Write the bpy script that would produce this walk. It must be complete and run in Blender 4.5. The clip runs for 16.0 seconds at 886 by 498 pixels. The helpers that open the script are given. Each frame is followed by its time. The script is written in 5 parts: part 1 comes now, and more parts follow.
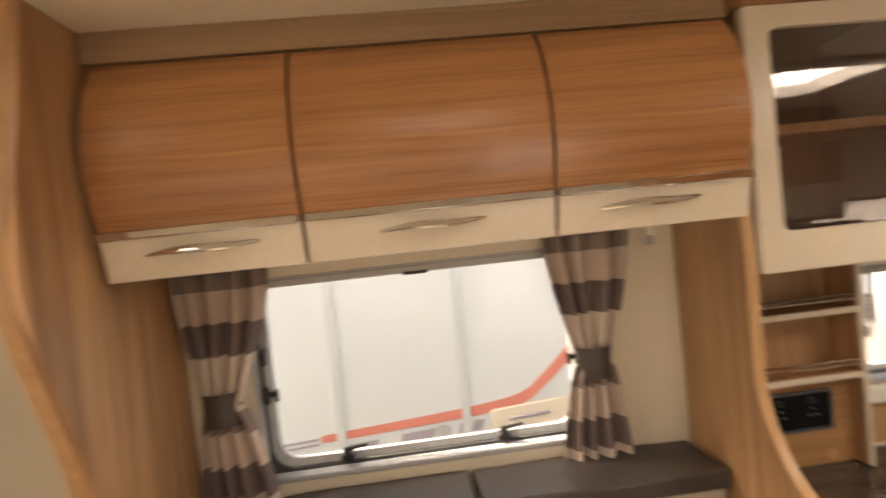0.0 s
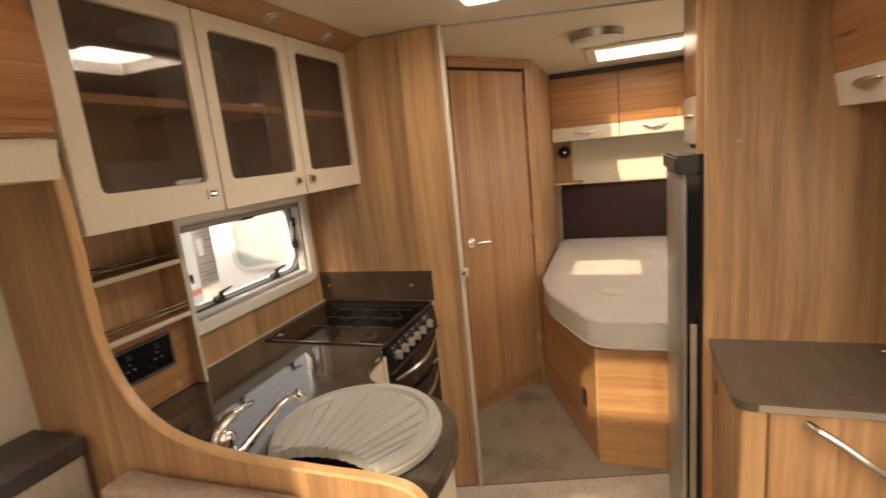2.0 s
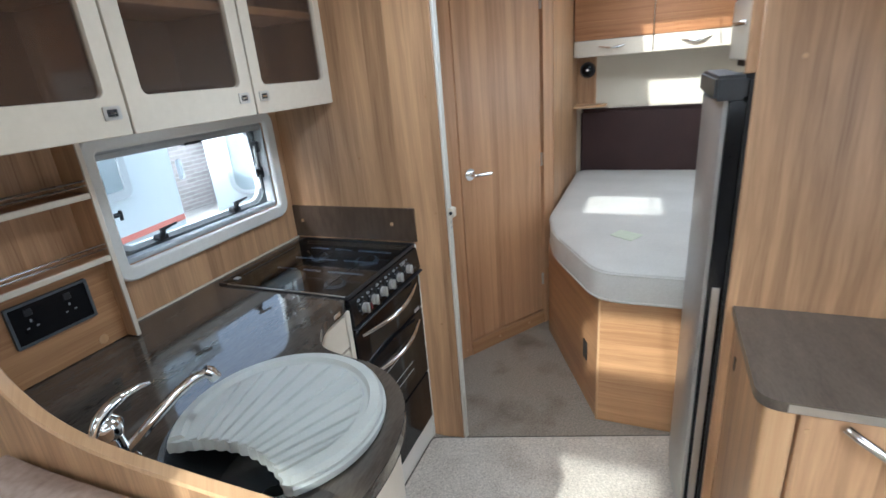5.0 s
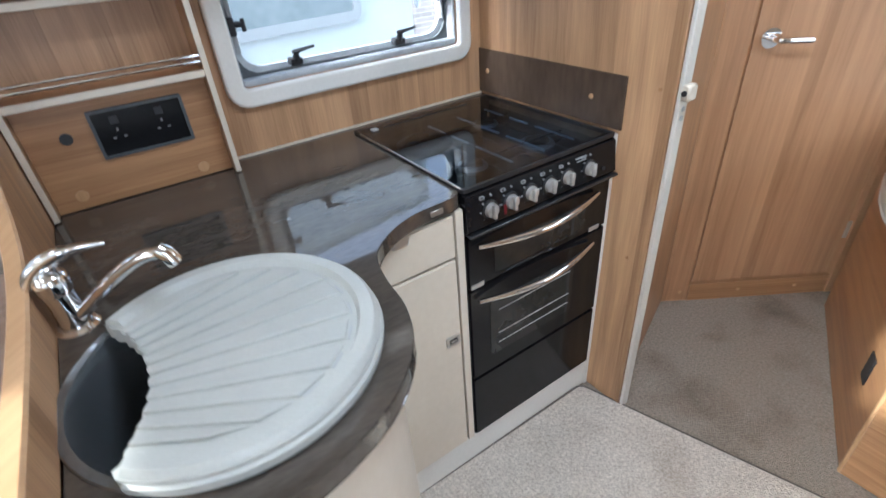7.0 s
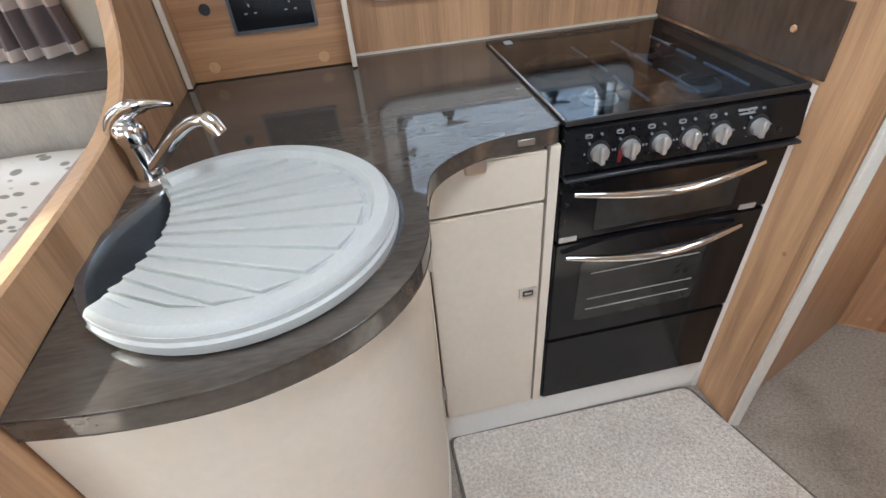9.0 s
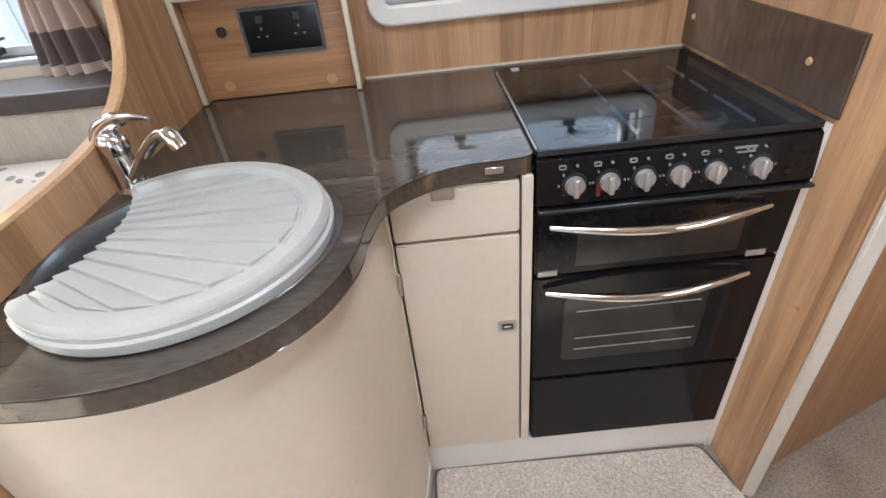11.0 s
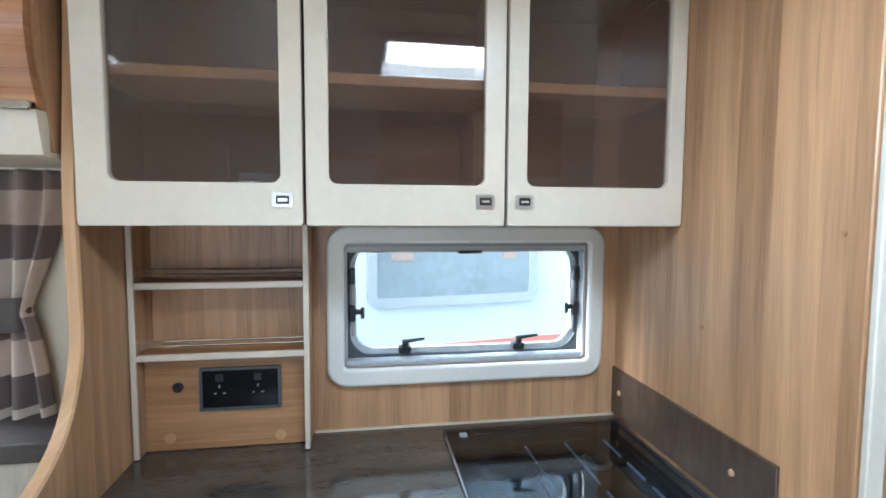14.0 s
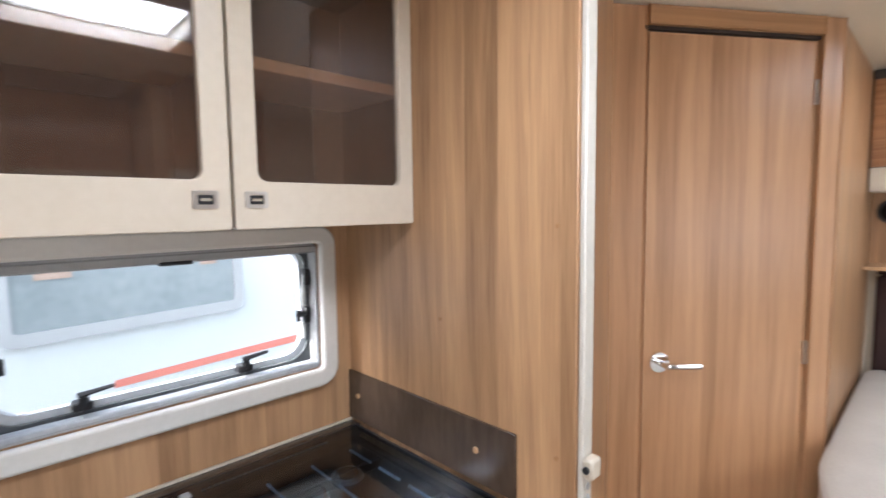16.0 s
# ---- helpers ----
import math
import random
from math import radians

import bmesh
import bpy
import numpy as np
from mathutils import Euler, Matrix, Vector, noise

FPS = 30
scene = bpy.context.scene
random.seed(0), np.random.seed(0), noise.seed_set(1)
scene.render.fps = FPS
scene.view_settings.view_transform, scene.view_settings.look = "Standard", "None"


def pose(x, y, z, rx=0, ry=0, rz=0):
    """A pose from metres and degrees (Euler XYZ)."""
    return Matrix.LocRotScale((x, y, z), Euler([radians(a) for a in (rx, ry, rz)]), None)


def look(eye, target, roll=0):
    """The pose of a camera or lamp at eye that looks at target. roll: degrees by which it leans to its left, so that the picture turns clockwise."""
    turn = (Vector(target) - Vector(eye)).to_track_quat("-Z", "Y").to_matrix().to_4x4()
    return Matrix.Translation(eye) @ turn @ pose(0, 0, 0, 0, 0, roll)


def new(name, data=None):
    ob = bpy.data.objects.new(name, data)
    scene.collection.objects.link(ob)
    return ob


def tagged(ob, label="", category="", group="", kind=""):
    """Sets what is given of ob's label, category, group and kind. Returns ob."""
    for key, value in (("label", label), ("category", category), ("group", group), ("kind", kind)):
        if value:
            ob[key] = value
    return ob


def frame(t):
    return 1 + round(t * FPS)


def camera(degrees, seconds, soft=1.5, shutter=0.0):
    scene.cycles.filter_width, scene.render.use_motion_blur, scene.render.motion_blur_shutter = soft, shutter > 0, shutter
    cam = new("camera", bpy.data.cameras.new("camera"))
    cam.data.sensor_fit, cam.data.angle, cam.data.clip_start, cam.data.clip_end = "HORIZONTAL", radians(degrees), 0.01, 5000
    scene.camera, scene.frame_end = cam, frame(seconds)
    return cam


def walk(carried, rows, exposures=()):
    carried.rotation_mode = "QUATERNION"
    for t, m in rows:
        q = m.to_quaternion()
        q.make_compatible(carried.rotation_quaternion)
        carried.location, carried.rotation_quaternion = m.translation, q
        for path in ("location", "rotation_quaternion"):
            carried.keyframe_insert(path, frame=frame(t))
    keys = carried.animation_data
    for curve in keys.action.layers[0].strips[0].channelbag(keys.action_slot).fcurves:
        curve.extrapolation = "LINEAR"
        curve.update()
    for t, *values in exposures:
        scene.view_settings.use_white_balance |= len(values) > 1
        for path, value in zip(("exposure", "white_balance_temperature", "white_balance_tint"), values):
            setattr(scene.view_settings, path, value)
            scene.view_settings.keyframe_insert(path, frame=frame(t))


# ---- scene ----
cam = camera(84.1, 16.0, shutter=0.4)
PATH = [
    (0, (0.48, 0.564, 1.546), (0.628, 2.557, 1.484), -6.0),
    (0.5, (0.481, 0.557, 1.514), (1.374, 2.342, 1.39), -7.7),
    (1, (0.477, 0.523, 1.518), (1.857, 1.942, 1.235), -6.9),
    (1.5, (0.474, 0.492, 1.507), (2.159, 1.51, 1.159), -6.5),
    (2, (0.478, 0.46, 1.501), (2.321, 1.132, 1.11), -5.7),
    (2.5, (0.453, 0.414, 1.516), (2.351, 0.892, 1.103), -5.0),
    (3, (0.433, 0.403, 1.529), (2.347, 0.802, 1.11), -4.6),
    (5.5, (0.947, 0.456, 1.457), (2.534, 1.379, 0.663), -4.7),
    (6, (1.1, 0.508, 1.435), (2.489, 1.623, 0.526), -4.5),
    (6.5, (1.207, 0.527, 1.407), (2.344, 1.827, 0.399), -5.0),
    (7, (1.343, 0.484, 1.323), (2.245, 1.902, 0.238), -4.7),
    (7.5, (1.425, 0.421, 1.285), (2.108, 1.912, 0.14), -4.4),
    (8, (1.456, 0.445, 1.266), (1.956, 1.97, 0.072), -4.2),
    (8.5, (1.484, 0.489, 1.252), (1.834, 2.015, 0.007), -4.4),
    (11, (1.7, 0.484, 1.223), (1.687, 2.12, 0.073), -6.2),
    (11.5, (1.701, 0.487, 1.243), (1.705, 2.213, 0.233), -4.9),
    (12, (1.702, 0.496, 1.276), (1.742, 2.315, 0.446), -3.3),
    (12.5, (1.693, 0.514, 1.31), (1.793, 2.413, 0.69), -1.6),
    (13, (1.681, 0.52, 1.359), (1.837, 2.468, 0.933), -0.5),
    (13.5, (1.675, 0.523, 1.395), (1.886, 2.495, 1.138), 0.1),
    (14, (1.673, 0.52, 1.424), (1.982, 2.491, 1.282), 0.3),
    (14.5, (1.671, 0.52, 1.429), (2.144, 2.461, 1.328), -0.0),
    (15, (1.665, 0.546, 1.424), (2.392, 2.406, 1.313), -0.4),
    (15.5, (1.644, 0.606, 1.415), (2.693, 2.304, 1.282), -0.9),
    (16, (1.636, 0.665, 1.43), (3.024, 2.095, 1.268), -0.7),
]
EXPOSURES = [(0.0, 2.5, 8550, 21), (0.5, 2.48, 9405, 28), (1.0, 2.3, 9589, 31), (1.5, 2.23, 8904, 25), (3.0, 2.2, 8709, 17), (5.4, 2.6, 4952, 4), (7.0, 2.92, 5232, 8), (8.5, 3.01, 5371, 9), (11.0, 3.11, 5764, 13), (12.5, 3.08, 5578, 9), (14.0, 3.06, 5039, 2), (14.5, 3.03, 5411, 9), (15.0, 2.9, 6341, 15), (15.5, 2.98, 5178, 5), (16.0, 2.92, 5777, 13)]
walk(cam, [(t, look(eye, target, roll)) for t, eye, target, roll in PATH], EXPOSURES)

# ---- light: sky, sun ----
SUN_DIR = Vector((1.24, -0.14, -1.0)).normalized()
world = bpy.data.worlds.new("sky")
scene.world = world
world.use_nodes = True
wn = world.node_tree.nodes
sky = wn.new("ShaderNodeTexSky")
sky.sky_type, sky.sun_disc = "NISHITA", False
sky.sun_elevation = math.asin(-SUN_DIR.z)
sky.sun_rotation = math.atan2(-SUN_DIR.x, -SUN_DIR.y)
sky.air_density, sky.dust_density = 1.0, 10.0
wn["Background"].inputs[1].default_value = 0.15
haze = wn.new("ShaderNodeHueSaturation")
haze.inputs["Saturation"].default_value = 0.45
world.node_tree.links.new(sky.outputs[0], haze.inputs["Color"])
world.node_tree.links.new(haze.outputs[0], wn["Background"].inputs[0])
sun = new("sun", bpy.data.lights.new("sun", "SUN"))
sun.data.energy, sun.data.angle, sun.data.color = 2.8, radians(1.2), (1.0, 0.93, 0.82)
sun.matrix_world = look((0, 0, 8), Vector((0, 0, 8)) + SUN_DIR)


def area_light(name, x, y, z, target, w, h, power, colour=(1, 1, 1)):
    lamp = bpy.data.lights.new(name, "AREA")
    lamp.shape, lamp.size, lamp.size_y, lamp.energy, lamp.color = "RECTANGLE", w, h, power, colour
    ob = new(name, lamp)
    ob.matrix_world = look((x, y, z), target)
    return ob


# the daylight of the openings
area_light("assumed_bed_window_fill", 3.35, -0.43, 1.27, (3.2, 1, 1.1), 0.7, 0.42, 0.6, (1.0, 0.96, 0.88))
area_light("assumed_front_window_fill", -1.16, 0.25, 1.25, (0, 0.25, 1.1), 1.1, 0.5, 0.6, (1.0, 0.97, 0.92))
area_light("daylight_roof_window", 1.94, 0.705, 1.995, (1.94, 0.7051, 0), 0.38, 0.38, 1.7, (0.96, 0.98, 1.0))
area_light("daylight_rear_roof_window", 3.66, 0.31, 1.995, (3.66, 0.3101, 0), 0.5, 0.46, 0.95, (0.96, 0.98, 1.0))
area_light("daylight_lounge_roof_window", 0.635, 0.68, 1.995, (0.635, 0.6801, 0), 0.36, 0.38, 0.45, (0.96, 0.98, 1.0))
area_light("daylight_door_window", 1.2, -0.425, 1.1, (1.5, 1, 0.85), 0.45, 1.0, 0.75, (1.0, 0.98, 0.95))


# ---- materials ----
def mat(name):
    m = bpy.data.materials.new(name)
    m.use_nodes = True
    nt = m.node_tree
    return m, nt, nt.nodes["Principled BSDF"]


def ramp(nt, a, b, p0=0.3, p1=0.7):
    r = nt.nodes.new("ShaderNodeValToRGB")
    r.color_ramp.elements[0].color, r.color_ramp.elements[1].color = (*a, 1), (*b, 1)
    r.color_ramp.elements[0].position, r.color_ramp.elements[1].position = p0, p1
    return r


def bump(nt, bsdf, src, strength, distance=0.002):
    b = nt.nodes.new("ShaderNodeBump")
    b.inputs["Strength"].default_value, b.inputs["Distance"].default_value = strength, distance
    nt.links.new(src, b.inputs["Height"])
    nt.links.new(b.outputs[0], bsdf.inputs["Normal"])


def surface(name, a, b, rough=0.5, scale=6.0, fine=120.0, bumps=0.05, metal=0.0, coat=0.0, stretch=(1, 1, 1), ior=1.5):
    """A surface that varies at two scales between two colours."""
    m, nt, p = mat(name)
    tc, mp = nt.nodes.new("ShaderNodeTexCoord"), nt.nodes.new("ShaderNodeMapping")
    mp.inputs["Scale"].default_value = stretch
    nt.links.new(tc.outputs["Object"], mp.inputs[0])
    n1, n2 = nt.nodes.new("ShaderNodeTexNoise"), nt.nodes.new("ShaderNodeTexNoise")
    n1.inputs["Scale"].default_value, n2.inputs["Scale"].default_value = scale, fine
    n1.inputs["Detail"].default_value = 4
    for n in (n1, n2):
        nt.links.new(mp.outputs[0], n.inputs["Vector"])
    mix = nt.nodes.new("ShaderNodeMath")
    mix.operation = "MULTIPLY_ADD"
    mix.inputs[1].default_value = 0.45
    nt.links.new(n2.outputs["Fac"], mix.inputs[0])
    half = nt.nodes.new("ShaderNodeMath")
    half.operation = "MULTIPLY"
    half.inputs[1].default_value = 0.55
    nt.links.new(n1.outputs["Fac"], half.inputs[0])
    nt.links.new(half.outputs[0], mix.inputs[2])
    r = ramp(nt, a, b)
    nt.links.new(mix.outputs[0], r.inputs[0])
    nt.links.new(r.outputs[0], p.inputs["Base Color"])
    p.inputs["Roughness"].default_value, p.inputs["Metallic"].default_value = rough, metal
    p.inputs["Coat Weight"].default_value, p.inputs["IOR"].default_value = coat, ior
    if bumps:
        bump(nt, p, n2.outputs["Fac"], bumps, 0.004 if bumps > 0.8 else 0.002)
    return m


def wood(name, dark, light, along="z", strips=13.0, tone=0.55, rough=0.38, streak=1.0):
    """Printed wood laminate: strips of slightly different tone, streaks and fine grain that run along one axis."""
    m, nt, p = mat(name)
    L, N = nt.links.new, nt.nodes.new
    tc, sep = N("ShaderNodeTexCoord"), N("ShaderNodeSeparateXYZ")
    L(tc.outputs["Object"], sep.inputs[0])

    def add(a, b, k=1.0):
        q = N("ShaderNodeMath")
        q.operation = "MULTIPLY_ADD"
        q.inputs[1].default_value = k
        L(b, q.inputs[0]), L(a, q.inputs[2])
        return q.outputs[0]

    x, y, z = sep.outputs
    if along == "z":
        across, run = add(x, y, -0.93), z
    else:
        across, run = z, add(x, y, 1.0)
    wob = N("ShaderNodeTexNoise")
    wob.inputs["Scale"].default_value = 1.4
    L(tc.outputs["Object"], wob.inputs["Vector"])
    bent = add(across, wob.outputs["Fac"], 0.05)
    vor = N("ShaderNodeTexVoronoi")
    vor.voronoi_dimensions = "1D"
    vor.inputs["Scale"].default_value = strips
    L(across, vor.inputs["W"])
    tones = N("ShaderNodeSeparateColor")
    L(vor.outputs["Color"], tones.inputs[0])
    comb = N("ShaderNodeCombineXYZ")
    sc1, sc2 = N("ShaderNodeMath"), N("ShaderNodeMath")
    for q, s_, k in ((sc1, bent, 38.0 * streak), (sc2, run, 1.1)):
        q.operation = "MULTIPLY"
        q.inputs[1].default_value = k
        L(s_, q.inputs[0])
    shift = add(sc2.outputs[0], tones.outputs[1], 7.0)
    L(sc1.outputs[0], comb.inputs[0]), L(shift, comb.inputs[2])
    grain = N("ShaderNodeTexNoise")
    grain.inputs["Scale"].default_value, grain.inputs["Detail"].default_value, grain.inputs["Distortion"].default_value = 1.0, 9, 0.6
    grain.inputs["Roughness"].default_value = 0.62
    L(comb.outputs[0], grain.inputs["Vector"])
    comb2 = N("ShaderNodeCombineXYZ")
    sc3 = N("ShaderNodeMath")
    sc3.operation = "MULTIPLY"
    sc3.inputs[1].default_value = 320.0
    L(across, sc3.inputs[0]), L(sc3.outputs[0], comb2.inputs[0])
    sc4 = N("ShaderNodeMath")
    sc4.operation = "MULTIPLY"
    sc4.inputs[1].default_value = 9.0
    L(run, sc4.inputs[0]), L(sc4.outputs[0], comb2.inputs[2])
    pores = N("ShaderNodeTexNoise")
    pores.inputs["Scale"].default_value = 1.0
    L(comb2.outputs[0], pores.inputs["Vector"])
    figure = N("ShaderNodeMath")
    figure.operation = "MULTIPLY"
    figure.inputs[1].default_value = 1.55
    L(grain.outputs["Fac"], figure.inputs[0])
    val = add(add(figure.outputs[0], tones.outputs[0], tone * 0.36), pores.outputs["Fac"], 0.45)
    comb3, sc5, sc6 = N("ShaderNodeCombineXYZ"), N("ShaderNodeMath"), N("ShaderNodeMath")
    for q, s_, k in ((sc5, bent, 120.0), (sc6, run, 2.6)):
        q.operation = "MULTIPLY"
        q.inputs[1].default_value = k
        L(s_, q.inputs[0])
    L(sc5.outputs[0], comb3.inputs[0]), L(sc6.outputs[0], comb3.inputs[2])
    lines, cut = N("ShaderNodeTexNoise"), N("ShaderNodeMapRange")
    lines.inputs["Scale"].default_value, lines.inputs["Detail"].default_value = 1.0, 2
    L(comb3.outputs[0], lines.inputs["Vector"])
    cut.inputs["From Min"].default_value, cut.inputs["From Max"].default_value = 0.60, 0.74
    L(lines.outputs["Fac"], cut.inputs[0])
    val = add(val, cut.outputs[0], -0.22)
    fit_in = N("ShaderNodeMapRange")
    fit_in.inputs["From Min"].default_value, fit_in.inputs["From Max"].default_value = 0.62, 1.36 + tone * 0.2
    L(val, fit_in.inputs[0])
    r = ramp(nt, dark, light, 0.0, 1.0)
    L(fit_in.outputs[0], r.inputs[0])
    L(r.outputs[0], p.inputs["Base Color"])
    rr = N("ShaderNodeMapRange")
    rr.inputs["To Min"].default_value, rr.inputs["To Max"].default_value = rough - 0.06, rough + 0.1
    L(grain.outputs["Fac"], rr.inputs[0])
    L(rr.outputs[0], p.inputs["Roughness"])
    bump(nt, p, pores.outputs["Fac"], 0.06, 0.001)
    return m


def plain(name, colour, rough=0.5, metal=0.0):
    m, nt, p = mat(name)
    p.inputs["Base Color"].default_value = (*colour, 1)
    p.inputs["Roughness"].default_value, p.inputs["Metallic"].default_value = rough, metal
    n = nt.nodes.new("ShaderNodeTexNoise")
    n.inputs["Scale"].default_value = 30
    mr = nt.nodes.new("ShaderNodeMapRange")
    mr.inputs["To Min"].default_value, mr.inputs["To Max"].default_value = max(rough - 0.04, 0.02), rough + 0.06
    nt.links.new(n.outputs["Fac"], mr.inputs[0])
    nt.links.new(mr.outputs[0], p.inputs["Roughness"])
    return m


def sheen(nt, least):
    """How much a smooth pane mirrors, by the angle at which it is met, alike from both sides."""
    lw, pw, ma = nt.nodes.new("ShaderNodeLayerWeight"), nt.nodes.new("ShaderNodeMath"), nt.nodes.new("ShaderNodeMath")
    lw.inputs["Blend"].default_value = 0.5
    pw.operation, ma.operation = "POWER", "MULTIPLY_ADD"
    pw.inputs[1].default_value, ma.inputs[1].default_value, ma.inputs[2].default_value = 5.0, 1.0 - least, least
    nt.links.new(lw.outputs["Facing"], pw.inputs[0])
    nt.links.new(pw.outputs[0], ma.inputs[0])
    return ma.outputs[0]


def pane_glass(name, tint, gloss_rough=0.02, ior=1.45):
    """A thin pane: tinted see-through with a mirror-like sheen by angle."""
    m = bpy.data.materials.new(name)
    m.use_nodes = True
    nt = m.node_tree
    nt.nodes.remove(nt.nodes["Principled BSDF"])
    t, g, mx = (nt.nodes.new(k) for k in ("ShaderNodeBsdfTransparent", "ShaderNodeBsdfGlossy", "ShaderNodeMixShader"))
    t.inputs[0].default_value = (*tint, 1)
    g.inputs["Roughness"].default_value = gloss_rough
    nt.links.new(sheen(nt, ((ior - 1) / (ior + 1)) ** 2), mx.inputs[0])
    nt.links.new(t.outputs[0], mx.inputs[1]), nt.links.new(g.outputs[0], mx.inputs[2])
    nt.links.new(mx.outputs[0], nt.nodes["Material Output"].inputs[0])
    return m


def mesh_glass():
    """Smoked glass with a fine printed brown mesh on it."""
    m = pane_glass("smoked_cabinet_glass", (0.93, 0.87, 0.83))
    nt = m.node_tree
    N, L = nt.nodes.new, nt.links.new
    out = nt.nodes["Material Output"]
    old = out.inputs[0].links[0].from_socket
    d, mx = N("ShaderNodeBsdfDiffuse"), N("ShaderNodeMixShader")
    d.inputs[0].default_value = (0.12, 0.082, 0.064, 1)
    tc, sep = N("ShaderNodeTexCoord"), N("ShaderNodeSeparateXYZ")
    L(tc.outputs["Object"], sep.inputs[0])
    waves = []
    for k in (0, 2):
        q = N("ShaderNodeMath")
        q.operation = "MULTIPLY"
        q.inputs[1].default_value = 2100.0
        L(sep.outputs[k], q.inputs[0])
        w = N("ShaderNodeMath")
        w.operation = "SINE"
        L(q.outputs[0], w.inputs[0])
        waves.append(w)
    mxm = N("ShaderNodeMath")
    mxm.operation = "MAXIMUM"
    L(waves[0].outputs[0], mxm.inputs[0]), L(waves[1].outputs[0], mxm.inputs[1])
    mr = N("ShaderNodeMapRange")
    mr.inputs["From Min"].default_value, mr.inputs["To Min"].default_value, mr.inputs["To Max"].default_value = -1.0, 0.19, 0.24
    L(mxm.outputs[0], mr.inputs[0])
    L(mr.outputs[0], mx.inputs[0]), L(old, mx.inputs[1]), L(d.outputs[0], mx.inputs[2])
    g, top = N("ShaderNodeBsdfGlossy"), N("ShaderNodeMixShader")
    g.inputs["Roughness"].default_value = 0.03
    L(sheen(nt, 0.04), top.inputs[0]), L(mx.outputs[0], top.inputs[1]), L(g.outputs[0], top.inputs[2])
    L(top.outputs[0], out.inputs[0])
    return m


M_WOODV = wood("oak_laminate_upright", (0.215, 0.108, 0.050), (0.60, 0.365, 0.190), "z", strips=15.0, tone=0.95, streak=0.6)
M_DOOR = wood("smooth_oak_door_laminate", (0.30, 0.150, 0.068), (0.58, 0.335, 0.175), "z", strips=14.0, tone=0.85, streak=0.5)
M_WOODH = wood("oak_laminate_level", (0.25, 0.115, 0.045), (0.50, 0.28, 0.13), "x", strips=10, tone=0.5)
M_LOCKER = wood("locker_door_wood", (0.23, 0.092, 0.034), (0.50, 0.245, 0.105), "x", strips=9, tone=0.5, rough=0.28)
M_EDGE = wood("edge_band_wood", (0.46, 0.27, 0.13), (0.60, 0.38, 0.20), "z", strips=5, tone=0.2)
M_CREAM = surface("cream_laminate", (0.60, 0.53, 0.42), (0.66, 0.59, 0.48), 0.32, 3, 60, 0.02)
M_WALL = surface("cream_wall_board", (0.62, 0.56, 0.44), (0.70, 0.64, 0.52), 0.6, 4, 200, 0.06)
M_CEIL = surface("ceiling_board", (0.66, 0.60, 0.48), (0.73, 0.67, 0.55), 0.35, 3, 150, 0.03)
M_WHITE = surface("white_plastic", (0.70, 0.685, 0.63), (0.78, 0.765, 0.71), 0.35, 5, 90, 0.02)
M_GREYPL = surface("grey_plastic", (0.36, 0.37, 0.37), (0.42, 0.43, 0.43), 0.4, 5, 90, 0.02)
M_BLACK = surface("black_enamel", (0.006, 0.006, 0.007), (0.010, 0.010, 0.011), 0.12, 5, 90, 0.0, ior=1.33)
M_BLACKPL = surface("black_plastic", (0.010, 0.010, 0.011), (0.02, 0.02, 0.022), 0.4, 5, 90, 0.03)
M_CHROME = plain("chrome", (0.80, 0.80, 0.80), 0.08, 1.0)
M_SATIN = plain("satin_metal", (0.55, 0.53, 0.50), 0.32, 1.0)
M_WORKTOP = surface("dark_slate_worktop", (0.042, 0.034, 0.027), (0.098, 0.082, 0.066), 0.045, 9, 90, 0.003, stretch=(0.5, 2.4, 1), ior=1.68)
M_CTOP2 = surface("grey_slate_laminate", (0.075, 0.058, 0.045), (0.16, 0.13, 0.10), 0.34, 10, 110, 0.03, stretch=(0.6, 2.6, 1))
M_SPLASH = surface("brown_gloss_panel", (0.055, 0.036, 0.024), (0.105, 0.072, 0.050), 0.10, 5, 60, 0.0, stretch=(1, 1, 0.3))
M_SINK = surface("dark_steel_bowl", (0.20, 0.215, 0.225), (0.30, 0.315, 0.325), 0.25, 8, 150, 0.03, metal=0.8)
M_BOARD = surface("pale_grey_plastic", (0.395, 0.402, 0.372), (0.45, 0.457, 0.425), 0.40, 6, 220, 0.03)


def carpet(name, dark, light, soil):
    """Speckled pile with soft walked-in stains."""
    m = surface(name, dark, light, 0.95, 120, 260, 1.0)
    nt = m.node_tree
    tc, st, mr, mx = (nt.nodes.new(k) for k in ("ShaderNodeTexCoord", "ShaderNodeTexNoise", "ShaderNodeMapRange", "ShaderNodeMix"))
    st.inputs["Scale"].default_value, st.inputs["Detail"].default_value = 4.5, 5
    mr.inputs["From Min"].default_value, mr.inputs["From Max"].default_value, mr.inputs["To Max"].default_value = 0.50, 0.76, soil
    mx.data_type, mx.blend_type = "RGBA", "MULTIPLY"
    mx.inputs[7].default_value = (0.50, 0.45, 0.40, 1)
    col = nt.nodes["Principled BSDF"].inputs["Base Color"]
    nt.links.new(col.links[0].from_socket, mx.inputs[6])
    nt.links.new(tc.outputs["Object"], st.inputs["Vector"])
    nt.links.new(st.outputs["Fac"], mr.inputs[0]), nt.links.new(mr.outputs[0], mx.inputs[0])
    nt.links.new(mx.outputs[2], col)
    return m


